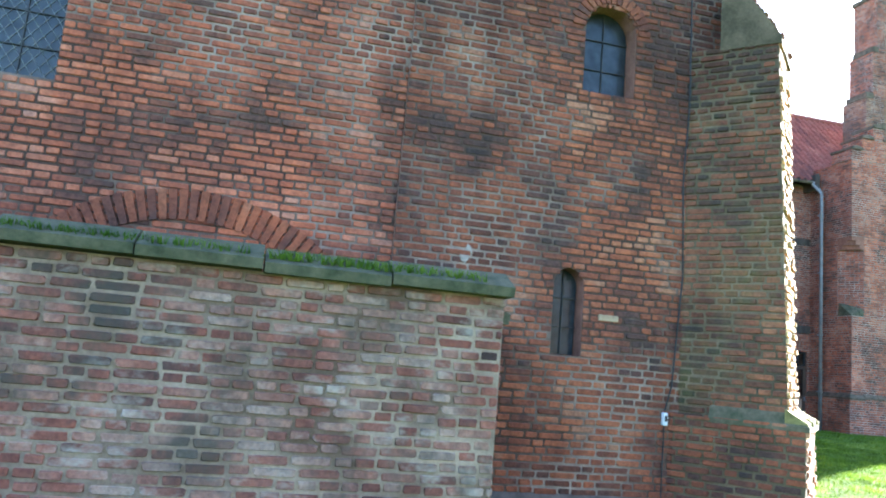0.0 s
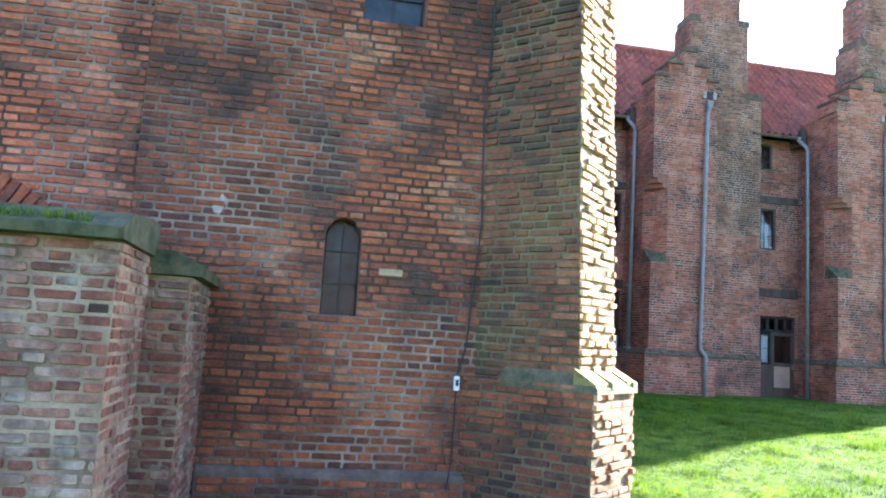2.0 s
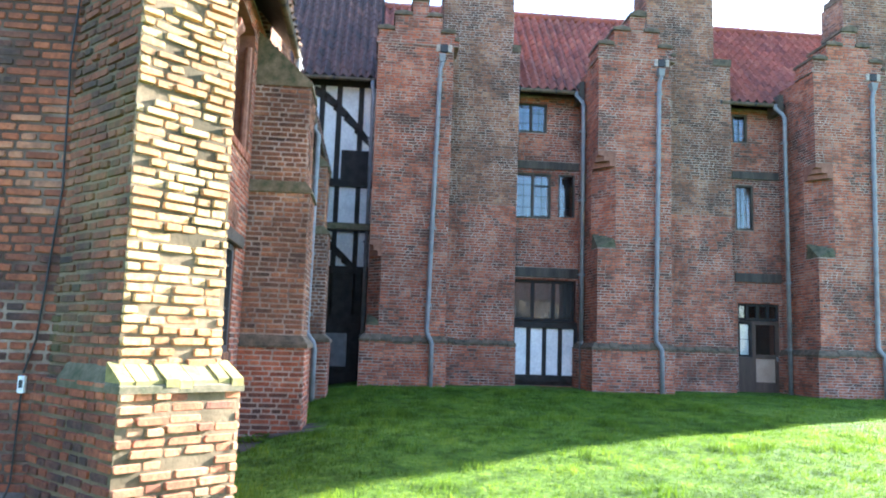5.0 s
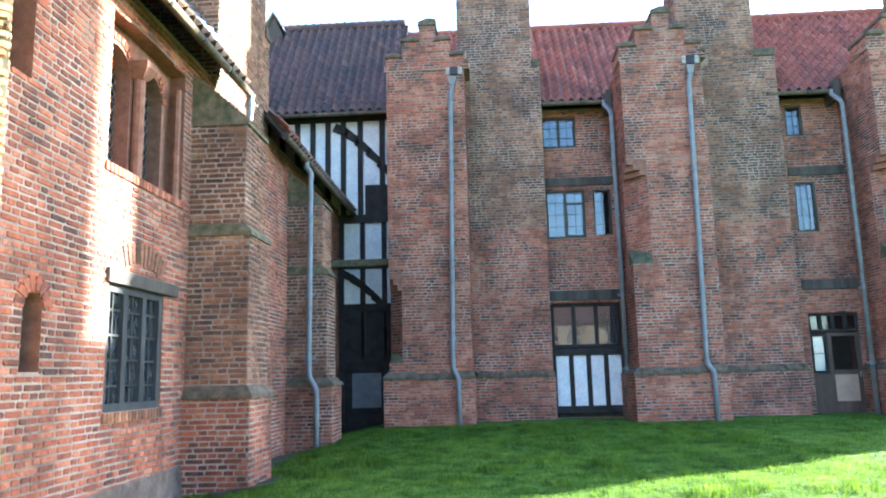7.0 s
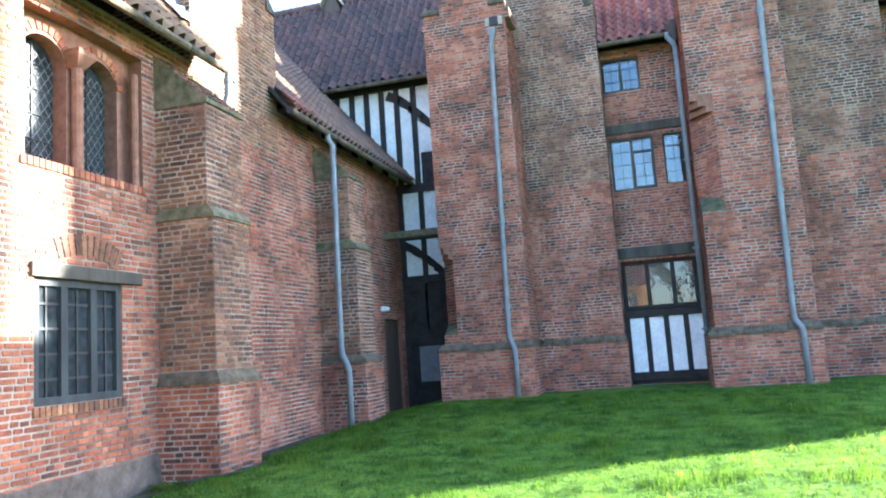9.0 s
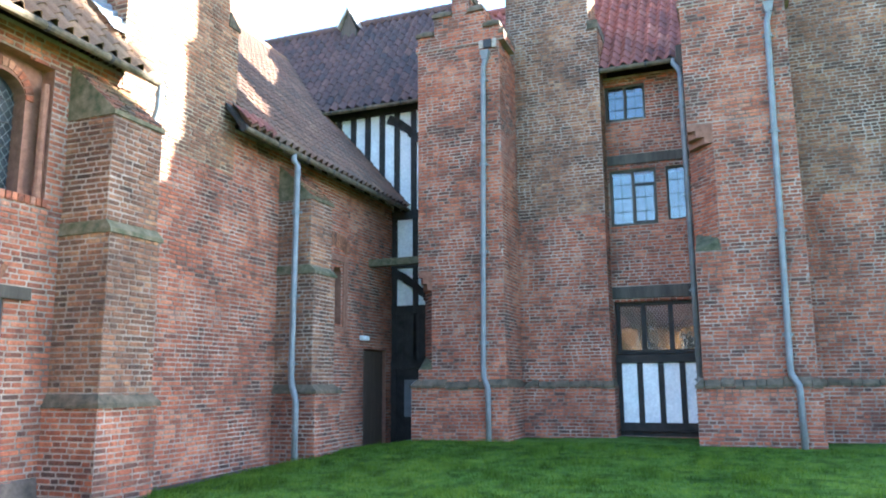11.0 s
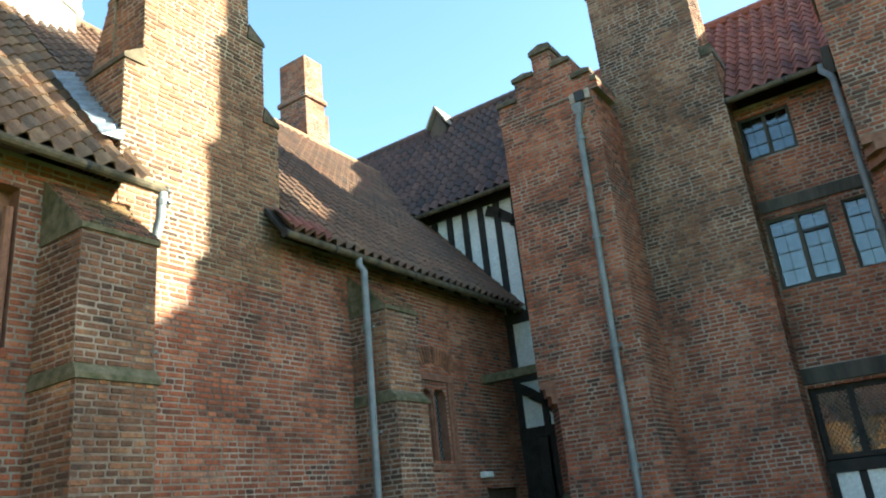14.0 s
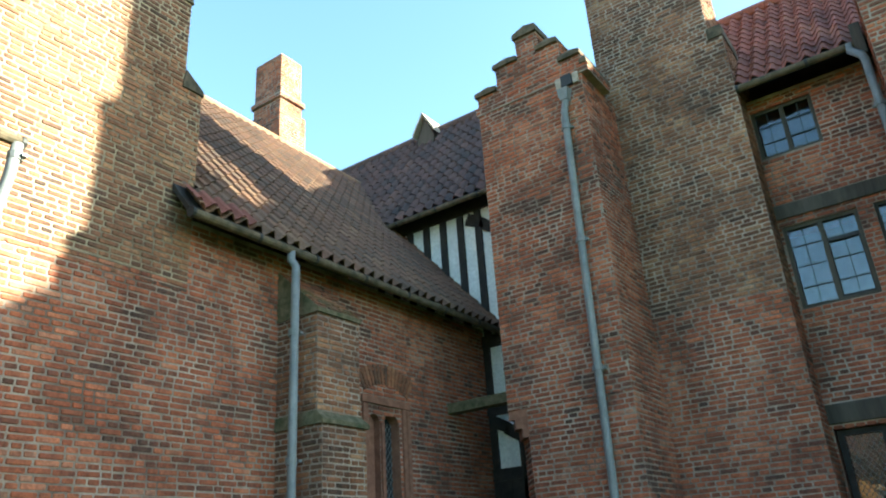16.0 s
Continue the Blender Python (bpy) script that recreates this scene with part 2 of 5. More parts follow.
def hull(bm, pts):
    """A convex block from its corner points."""
    vs = [bm.verts.new(p) for p in pts]
    r = bmesh.ops.convex_hull(bm, input=vs)
    return r


def box(bm, x0, x1, y0, y1, z0, z1, bevel=0.0):
    vs = [bm.verts.new((x, y, z)) for z in (z0, z1) for x, y in ((x0, y0), (x1, y0), (x1, y1), (x0, y1))]
    fs = [bm.faces.new([vs[i] for i in q]) for q in ((3, 2, 1, 0), (4, 5, 6, 7), (0, 1, 5, 4), (1, 2, 6, 5), (2, 3, 7, 6), (3, 0, 4, 7))]
    if bevel:
        edges = {e for f in fs for e in f.edges}
        bmesh.ops.bevel(bm, geom=list(edges), offset=bevel, segments=2, affect="EDGES", profile=.6)


def tube(bm, pts, r, n=10, caps=True):
    """A round pipe along points, mitred."""
    pts = [Vector(p) for p in pts]
    rings = []
    for i, p in enumerate(pts):
        d = (pts[min(i + 1, len(pts) - 1)] - pts[max(i - 1, 0)]).normalized()
        a = d.cross(Vector((0.31, 0.2, 0.93)) if abs(d.z) < .9 else Vector((1, 0, 0))).normalized()
        b = d.cross(a)
        rings.append([bm.verts.new(p + r * (math.cos(2 * math.pi * k / n) * a + math.sin(2 * math.pi * k / n) * b)) for k in range(n)])
    for i in range(len(rings) - 1):
        for k in range(n):
            bm.faces.new((rings[i][k], rings[i][(k + 1) % n], rings[i + 1][(k + 1) % n], rings[i + 1][k]))
    if caps:
        bm.faces.new(rings[0][::-1])
        bm.faces.new(rings[-1])


def arch_hole(a, b, z0, z1, rise=None, n=10):
    """A round- or flat-headed opening in (u, z): springing at z1 - rise."""
    if not rise:
        return [(a, z0), (b, z0), (b, z1), (a, z1)]
    c, h = (a + b) / 2, (b - a) / 2
    return [(a, z0), (b, z0)] + [(c + h * math.cos(math.pi * k / n), z1 - rise + rise * math.sin(math.pi * k / n)) for k in range(n + 1)]


def rect(u0, u1, z0, z1):
    return [(u0, z0), (u1, z0), (u1, z1), (u0, z1)]


def spans_at(polys, z):
    xs = []
    for poly in polys:
        for (u0, a), (u1, b) in zip(poly, poly[1:] + poly[:1]):
            if (a > z) != (b > z):
                xs.append(u0 + (z - a) / (b - a) * (u1 - u0))
    xs.sort()
    return list(zip(xs[::2], xs[1::2]))


_unit = {}


def unit_brick(material, shape=0):
    """One worn brick, 1 x 1 x 1, front at +y: six worn shapes, shared by all single bricks of a material."""
    if (material.name, shape) not in _unit:
        v, f = [], []
        add_brick(v, f, Vector((0, 0, 0)), Vector((1, 0, 0)), Vector((0, 1, 0)), Vector((0, 0, 1)), 0, 1, 0, 1, 1.0, (.035, .11), .035)
        me = bpy.data.meshes.new("brick")
        me.from_pydata(v, [], f)
        me.materials.append(material)
        _unit[material.name, shape] = me
    return _unit[material.name, shape]


JIT = random.Random(77)


def add_brick(v, f, o, u, n, w, a, b, c, d, proud, inset, jit=.0):
    """A worn brick with blunted corners, standing proud of the mortar bed."""
    i, (ia, ic) = len(v), inset
    for e, h in ((0.0, -.25 * proud), (1.0, proud)):
        p, q, r, t = a + e * ia, b - e * ia, c + e * ic, d - e * ic
        ka, kc = ia * 1.3, ic * 1.5
        for s, z in ((p + ka, r), (q - ka, r), (q, r + kc), (q, t - kc), (q - ka, t), (p + ka, t), (p, t - kc), (p, r + kc)):
            v.append(o + u * (s + JIT.uniform(-jit, jit)) + w * (z + JIT.uniform(-jit, jit)) + n * h)
    f.append(tuple(range(i + 8, i + 16)))
    for k in range(8):
        m = (k + 1) % 8
        f.append((i + k, i + m, i + 8 + m, i + 8 + k))


COURSE, LONG, SHORT, JOINT = .0635, .228, .117, .0155


def bricks(parent, origin, u, n, polys, kind, near=None, near_max=300, rough=1.0, seed=1, base=0.0, w=None, relief=0.0, ragged=0.0):
    """Lays courses over a face given by outlines in (u, z), openings cut out. near(u, z): bricks that are objects of their own."""
    rng = random.Random(seed)
    o, u, n = Vector(origin), Vector(u).normalized(), Vector(n).normalized()
    w = Vector(w) if w else Vector((0, 0, 1))
    v, f, count = [], [], 0
    z0 = min(p[1] for poly in polys for p in poly)
    z1 = max(p[1] for poly in polys for p in poly)
    row = int(math.floor((z0 - base) / COURSE))
    single = [unit_brick(brick_material(kind, True), k) for k in range(6)]
    rot = Matrix((u, n, w)).transposed()
    while base + row * COURSE < z1:
        c = base + row * COURSE
        for s0, s1 in spans_at(polys, min(max(c + COURSE / 2, z0 + .004), z1 - .004)):
            lo, hi = max(c, z0), min(c + COURSE - JOINT, z1)
            if hi - lo < .02:
                continue
            p = s0 + (-(rng.random() * .5 + .1) * SHORT if row % 2 else -rng.random() * .04)
            header = row % 2 == 0
            while p < s1:
                flip = rng.random() < .34
                ln = (SHORT if header != flip else LONG) * (1 + .16 * (rng.random() - .5))
                a, b = max(p, s0 + .002), min(p + ln - JOINT, s1 - .002)
                if b - a > .02:
                    jz = (rng.random() - .5) * .006 * rough
                    if rough > 1.15:
                        jz += .012 * noise.noise(Vector((a * .8, c * .9, seed * .37)))
                    proud = .007 + (rng.random() - .4) * .007 * rough
                    proud += relief * rng.random() ** 1.5
                    proud = max(proud, .003)
                    if ragged and noise.noise(Vector((a * 5, c * 6, seed))) + rng.uniform(-.5, .5) > .55 - ragged:
                        proud = .003
                        if rng.random() < .45:
                            p += ln
                            continue
                    if near and count < near_max and near(.5 * (a + b), c):
                        ob = new("brick", single[rng.randrange(6)])
                        ob.parent = parent
                        m = rot @ Matrix.Diagonal((b - a, max(proud, .002), hi - lo))
                        ob.matrix_local = Matrix.Translation(o + u * a + w * (lo + jz)) @ m.to_4x4()
                        count += 1
                    else:
                        add_brick(v, f, o, u, n, w, a, b, lo + jz, hi + jz, proud, (.006, .0055), .0022 * min(rough, 1.5) + .016 * ragged)
                p += ln
        row += 1
    if v:
        tagged(mesh_object("brickwork", v, f, brick_material(kind, False), parent), kind="stuff")


def wall_core(name, origin, u, n, outer, holes, thick, material=None, parent=None, reveal=None):
    """A solid wall with its openings cut right through; the outer face at origin, thickness going inwards."""
    o, u, n = Vector(origin), Vector(u).normalized(), Vector(n).normalized()
    bm = bmesh.new()
    edges = []
    for poly in [outer, *holes]:
        vs = [bm.verts.new(o + u * a + Vector((0, 0, z))) for a, z in poly]
        edges += [bm.edges.new((vs[i], vs[(i + 1) % len(vs)])) for i in range(len(vs))]
    bmesh.ops.triangle_fill(bm, use_beauty=True, use_dissolve=False, edges=edges, normal=n)
    front = bm.faces[:]
    r = bmesh.ops.extrude_face_region(bm, geom=front)
    bmesh.ops.translate(bm, vec=-n * thick, verts=[e for e in r["geom"] if isinstance(e, bmesh.types.BMVert)])
    bmesh.ops.recalc_face_normals(bm, faces=bm.faces[:])
    for fc in bm.faces:
        fc.material_index = 0 if abs(fc.normal.dot(n)) > .9 else 1
    return part(name, bm, [material or MORTAR, reveal or RUBBED], parent)


def brick_block(parent, x0, x1, y0, y1, z0, z1, kind, sides="S", near=None, rough=1.0, seed=1, mortar=None, name="core"):
    """A solid block of brickwork: mortar core, with courses on the sides named S (-y), N, E (+x), W."""
    bm = bmesh.new()
    box(bm, x0, x1, y0, y1, z0, z1)
    part(name, bm, mortar or MORTAR, parent)
    for k, s in enumerate(sides):
        if s == "S":
            bricks(parent, (x0, y0, 0), (1, 0, 0), (0, -1, 0), [rect(0, x1 - x0, z0, z1)], kind, near, rough=rough, seed=seed + k)
        elif s == "N":
            bricks(parent, (x1, y1, 0), (-1, 0, 0), (0, 1, 0), [rect(0, x1 - x0, z0, z1)], kind, rough=rough, seed=seed + k)
        elif s == "E":
            bricks(parent, (x1, y0, 0), (0, 1, 0), (1, 0, 0), [rect(0, y1 - y0, z0, z1)], kind, near if sides == "E" else None, rough=rough, seed=seed + k)
        elif s == "W":
            bricks(parent, (x0, y1, 0), (0, -1, 0), (-1, 0, 0), [rect(0, y1 - y0, z0, z1)], kind, rough=rough, seed=seed + k)


def slope_cap(parent, pts, material, name="weathering"):
    bm = bmesh.new()
    hull(bm, pts)
    return part(name, bm, material, parent)


def voussoirs(parent, o, u, n, c, zs, r0, r1, a0, a1, count, kind, seed, squash=1.0):
    """A ring of radial bricks round an arch with centre (c, zs)."""
    rng = random.Random(seed)
    o, u, n = Vector(o), Vector(u).normalized(), Vector(n).normalized()
    v, f = [], []
    for k in range(count):
        t = radians(a0 + (a1 - a0) * (k + .5) / count)
        half = radians(abs(a1 - a0)) / count * .42
        i, h = len(v), .012 + rng.random() * .006
        for hh, sh in ((-.004, 1), (h, .88)):
            for r, s in ((r0, -1), (r1, -1), (r1, 1), (r0, 1)):
                tt = t + s * half * sh
                v.append(o + u * (c + r * math.cos(tt)) + Vector((0, 0, zs + squash * r * math.sin(tt))) + n * hh)
        f += [(i + 4, i + 5, i + 6, i + 7), (i, i + 1, i + 5, i + 4), (i + 1, i + 2, i + 6, i + 5), (i + 2, i + 3, i + 7, i + 6), (i + 3, i, i + 4, i + 7)]
    tagged(mesh_object("arch_ring", v, f, brick_material(kind, False), parent), kind="stuff")


def ground_z(x, y):
    def smooth(a, b, t):
        t = min(max((t - a) / (b - a), 0), 1)
        return t * t * (3 - 2 * t)
    return .08 + .20 * smooth(0, 6, y) + .36 * smooth(5.0, 10.0, y) * smooth(3.0, 6.0, x) + .09 * smooth(10, 17, y)


# ---- ground ----
def build_ground():
    xs = [-400, -150, -60, -30, -16] + [-10 + .5 * i for i in range(81)] + [36, 50, 90, 200, 400]
    ys = [-400, -150, -60, -30, -16] + [-8 + .5 * i for i in range(53)] + [26, 40, 90, 200, 400]
    v, f = [], []
    for y in ys:
        for x in xs:
            bumpy = .03 * noise.noise(Vector((x * .7, y * .7, 0))) if -12 < x < 32 and -10 < y < 20 else 0
            v.append((x, y, ground_z(x, y) + bumpy))
    w = len(xs)
    for j in range(len(ys) - 1):
        for i in range(w - 1):
            k = j * w + i
            f.append((k, k + 1, k + w + 1, k + w))
    ob = mesh_object("ground", v, f, TURF)
    for p in ob.data.polygons:
        p.use_smooth = True
    tagged(ob, "lawn of short green grass, uneven and worn", "lawn", kind="structure")


build_ground()


def build_grass():
    rng = random.Random(5)
    v, f = [], []
    for _ in range(150000):
        x, y = rng.uniform(4.4, 17.5), rng.uniform(3.2, 17.3)
        if rng.random() < .35:
            x, y = rng.uniform(4.6, 12), rng.uniform(6.5, 17.2)
        if x < 5.3 and 10.2 < y < 11.2:
            continue
        z = ground_z(x, y) + .03 * noise.noise(Vector((x * .7, y * .7, 0))) - .01
        clump = noise.noise(Vector((x * 1.7, y * 1.7, 3)))
        h = .02 + .035 * rng.random() + (.17 * clump * rng.random() if clump > .2 else 0)
        a, lean = rng.random() * 6.283, rng.uniform(-.03, .03)
        wx, wy = .006 * math.cos(a), .006 * math.sin(a)
        k = len(v)
        v += [(x - wx, y - wy, z), (x + wx, y + wy, z), (x + lean, y + rng.uniform(-.03, .03), z + h)]
        f.append((k, k + 1, k + 2))
    tagged(mesh_object("grass", v, f, BLADE), "short green lawn grass with rougher tufts", "grass", kind="stuff")


build_grass()

def soil_strip(x0, y0, x1, y1, width, seed):
    """Bare earth along a wall foot, with an uneven edge."""
    rng = random.Random(seed)
    n = 40
    v, f = [], []
    for k in range(n + 1):
        t = k / n
        x, y = x0 + (x1 - x0) * t, y0 + (y1 - y0) * t
        wd = width * (.55 + .6 * abs(noise.noise(Vector((k * .31, seed, 0)))) + .25 * rng.random()) * min(1, 8 * t + .1, 8 * (1 - t) + .1)
        for q in (0, .5, 1):
            px = x + wd * q
            v.append((px, y, ground_z(px, y) + .03 * noise.noise(Vector((px * .7, y * .7, 0))) + .035 * (1 - q) + .004))
    for k in range(n):
        for q in (0, 1):
            a = k * 3 + q
            f.append((a, a + 1, a + 4, a + 3))
    tagged(mesh_object("soil", v, f, SOIL), "bare dark earth along the wall foot", "soil", kind="stuff")


soil_strip(4.18, 8.9, 4.18, 14.6, .55, 3)
soil_strip(4.6, 10.1, 4.6, 11.4, .65, 4)

# ---- the hall: gable end, long wall, roof ----
GY, HX = 6.08, 4.2            # gable face, long wall face
RIDGE_X, RIDGE_Z, EAVE_Z = -.2, 11.05, 5.75
near_gable = lambda a, z: .95 < a - 4.6 < 3.9 and .75 < z < 2.35

gable = empty("wall_gable", (0, 0, 0))
tagged(gable, "weathered red and dark brick gable wall with two arched windows", "wall", kind="structure")
g_holes = [arch_hole(2.66 + 4.6, 3.17 + 4.6, 4.17, 5.05, .26), arch_hole(2.5 + 4.6, 2.78 + 4.6, 1.78, 2.54, .14),
           arch_hole(-2.9 + 4.6, -1.66 + 4.6, 3.5, 5.5, .6)]
g_outer = [(0, -.2), (8.8, -.2), (8.8, 5.75), (4.4, 11.0), (0, 5.75)]
wall_core("core", (-4.6, GY, 0), (1, 0, 0), (0, -1, 0), g_outer, g_holes, .55, MORTAR_DARK, gable)
# the part beyond the straight joint stands a little proud
joint = [(5.66, .62), (8.8, .62), (8.8, 5.7), (5.66, 8.6)]
left_part = [(0, .2), (5.66, .2), (5.66, 9.6), (4.4, 10.9), (0, 5.75)]
bricks(gable, (-4.6, GY - .03, 0), (1, 0, 0), (0, -1, 0), [joint, *g_holes[:2]], "old", near_gable, rough=1.3, seed=11)
bricks(gable, (-4.6, GY - .002, 0), (1, 0, 0), (0, -1, 0), [left_part, g_holes[2]], "red", rough=1.3, seed=12)
wall_core("proud_face", (-4.6, GY - .03, 0), (1, 0, 0), (0, -1, 0), joint, g_holes[:2], .028, MORTAR_DARK, gable)
voussoirs(gable, (-4.6, GY - .035, 0), (1, 0, 0), (0, -1, 0), 2.915 + 4.6, 4.79, .27, .39, 0, 180, 17, "old", 3)
voussoirs(gable, (-4.6, GY - .012, 0), (1, 0, 0), (0, -1, 0), -.52 + 4.6, 1.15, 1.40, 1.64, 40, 138, 34, "old", 4)
# rendered foot of the wall
bm = bmesh.new()
hull(bm, [(1.7, GY - .10, -.1), (4.15, GY - .10, -.1), (1.7, GY + .02, -.1), (4.15, GY + .02, -.1), (1.7, GY - .075, .58), (4.15, GY - .075, .60), (1.7, GY, .66), (4.15, GY, .66)])
part("rendered_foot", bm, RENDERED, gable, "grey dirty cement render")
bricks(gable, (1.72, GY - .102, 0), (1, 0, 0), (0, -1, 0), [rect(0, 2.40, .05, .57)], "old", rough=2.2, seed=14, w=(0, .043, 1), relief=.012)

# odd stones and a plaster patch on the gable
bm = bmesh.new()
box(bm, 2.93, 3.12, GY - .045, GY - .02, 2.11, 2.165, .008)
part("stone", bm, simple("buff stone", (.27, .19, .11), (.42, .32, .20), 9, .95, 40, .5), gable, "pale buff stone block")
bm = bmesh.new()
rp = random.Random(8)
hull(bm, [(1.675 + .055 * math.cos(k) * rp.uniform(.7, 1.1), GY - .042 + dy, 2.53 + .06 * math.sin(k) * rp.uniform(.7, 1.2)) for k in range(7) for dy in (0, .02)])
hull(bm, [(1.70 + dx, GY - .041 + dy, z) for dx, z in ((-.03, 2.56), (.035, 2.55), (.03, 2.61), (-.004, 2.64)) for dy in (0, .02)])
part("plaster_patch", bm, OLDLIME, gable, "pale old lime patch")

long_wall = empty("wall_long", (0, 0, 0))
tagged(long_wall, "red brick side wall of the hall with windows", "wall", kind="structure")
L0 = 6.08                     # u = y - L0
l_holes = [arch_hole(6.46 - L0, 7.12 - L0, 4.16, 5.15, .33), arch_hole(7.20 - L0, 7.46 - L0, 1.86, 2.50, .13),
           rect(8.48 - L0, 9.69 - L0, 1.49, 2.70), arch_hole(8.34 - L0, 10.08 - L0, 3.84, 5.44, .05),
           arch_hole(16.61 - L0, 16.94 - L0, 2.9, 4.03, .16), arch_hole(16.31 - L0, 16.53 - L0, 2.9, 4.0, .11), rect(17.92 - L0, 18.98 - L0, .45, 2.47)]
l_outer = [(0, -.2), (17.9, -.2), (17.9, 5.75), (0, 5.75)]
wall_core("core", (HX, L0, 0), (0, 1, 0), (1, 0, 0), l_outer, l_holes, .6, MORTAR, long_wall)
near_long = lambda a, z: 1.3 < a < 4.3 and .75 < z < 2.6
bricks(long_wall, (HX, L0, 0), (0, 1, 0), (1, 0, 0), [rect(0, 4.3, .75, 5.7), *l_holes[:4]], "red", near_long, rough=1.1, seed=21)
bricks(long_wall, (HX, L0, 0), (0, 1, 0), (1, 0, 0), [rect(4.3, 13.3, .3, 5.7), *l_holes[4:]], "red", rough=1.1, seed=22)
lights = [arch_hole(8.50 - L0, 9.10 - L0, 3.9, 5.24, .26), arch_hole(9.28 - L0, 9.88 - L0, 3.9, 5.24, .26)]
wall_core("window_tracery", (HX - .19, L0, 0), (0, 1, 0), (1, 0, 0), rect(8.3 - L0, 10.12 - L0, 3.8, 5.5), lights, .22, RUBBED, long_wall)
for c in (8.80, 9.58):
    voussoirs(long_wall, (HX - .19, L0, 0), (0, 1, 0), (1, 0, 0), c - L0, 4.98, .30, .40, 0, 180, 13, "red", 6)
voussoirs(long_wall, (HX, L0, 0), (0, 1, 0), (1, 0, 0), 9.15 - L0, 1.98, .98, 1.2, 62, 112, 11, "dark", 7)
voussoirs(long_wall, (HX, L0, 0), (0, 1, 0), (1, 0, 0), 6.79 - L0, 4.82, .34, .46, 0, 180, 13, "red", 8)
voussoirs(long_wall, (HX, L0, 0), (0, 1, 0), (1, 0, 0), 7.33 - L0, 2.37, .13, .25, 0, 180, 8, "red", 9)
bm = bmesh.new()
hull(bm, [(HX - .02, 6.6, .3), (HX + .06, 6.6, .3), (HX - .02, 10.35, .3), (HX + .06, 10.35, .3), (HX - .02, 6.6, .80), (HX + .02, 6.6, .76), (HX - .02, 10.35, .84), (HX + .02, 10.35, .80)])
part("rendered_foot", bm, RENDERED, long_wall, "grey dirty cement render")

for nm, pts, t in (("wall_back", ((-4.6, 6.1), (-4.6, 24)), .5), ("wall_far_gable", ((-4.6, 24), (4.2, 24)), .5)):
    (xa, ya), (xb, yb) = pts
    bm = bmesh.new()
    box(bm, min(xa, xb) - .01, max(xa, xb) + t, min(ya, yb) + .6, max(ya, yb) + t, -.2, 5.75)
    tagged(part(nm, bm, RUBBED), "plain brick outer wall", "wall", kind="structure")


def tiles(parent, o, u, s, poly, tw, tl, mat_many, kind="pan", mat_one=None, near=None, seed=1, lift=.03):
    """Roof tiles over an outline in (along the eave, up the slope)."""
    rng = random.Random(seed)
    o, u, s = Vector(o), Vector(u).normalized(), Vector(s).normalized()
    n = u.cross(s).normalized()
    if n.z < 0:
        n = -n
    prof = [(k / 6, .052 * math.sin(2 * math.pi * k / 6 + .6)) for k in range(7)] if kind == "pan" else [(.02, .004), (.98, .004)]
    unit = None
    if mat_one:
        uv, uf = [], []
        tile_mesh(uv, uf, Vector((0, 0, 0)), Vector((1, 0, 0)), Vector((0, 1, 0)), Vector((0, 0, 1)), prof, tw, tl, lift)
        unit = bpy.data.meshes.new("roof_tile")
        unit.from_pydata(uv, [], uf)
        unit.materials.append(mat_one)
    rot = Matrix((u, s, n)).transposed().to_4x4()
    v, f, made = [], [], 0
    smax, umax, umin = max(p[1] for p in poly), max(p[0] for p in poly), min(p[0] for p in poly)
    for j in range(int(smax / tl) + 1):
        sj = j * tl
        for a, b in spans_at([poly], min(sj + tl / 2, smax - .001)):
            shift = .5 * tw * (j % 2) if kind != "pan" else 0
            for i in range(int((a - umin) / tw), int((b - umin) / tw) + 1):
                ui = umin + i * tw - shift
                if ui + tw / 2 < a or ui + tw / 2 > b:
                    continue
                at = o + u * (ui + rng.uniform(-.004, .004)) + s * (sj + rng.uniform(-.008, .008)) + n * rng.uniform(0, .006)
                if unit and near(ui, sj) and made < 300:
                    ob = new("roof_tile", unit)
                    ob.parent, ob.matrix_local = parent, Matrix.Translation(at) @ rot
                    made += 1
                else:
                    tile_mesh(v, f, at, u, s, n, prof, tw, tl, lift)
    ob = mesh_object("roof_tiles", v, f, mat_many, parent)
    tagged(ob, kind="stuff")


def tile_mesh(v, f, at, u, s, n, prof, tw, tl, lift):
    i, k = len(v), len(prof)
    for sv, h, lo in ((-.03, lift, 1), (-.03, lift, 0), (tl + .02, .004, 0)):
        for a, z in prof:
            v.append(at + u * (a * tw * 1.03) + s * sv + n * (z + h - (.016 if lo else 0) + .035))
    for r in range(2):
        for c in range(k - 1):
            q = i + r * k + c
            f.append((q, q + 1, q + k + 1, q + k))


def roof_slab(name, pts, label, thick=.08):
    """A roof plane as boarding under the tiles; pts run round its outline."""
    bm = bmesh.new()
    top = [bm.verts.new(p) for p in pts]
    low = [bm.verts.new((p[0], p[1], p[2] - thick)) for p in pts]
    bm.faces.new(top)
    bm.faces.new(low[::-1])
    for i in range(len(pts)):
        j = (i + 1) % len(pts)
        bm.faces.new((top[i], low[i], low[j], top[j]))
    ob = part(name, bm, OAK_BLACK)
    return tagged(ob, label, "roof", kind="structure")


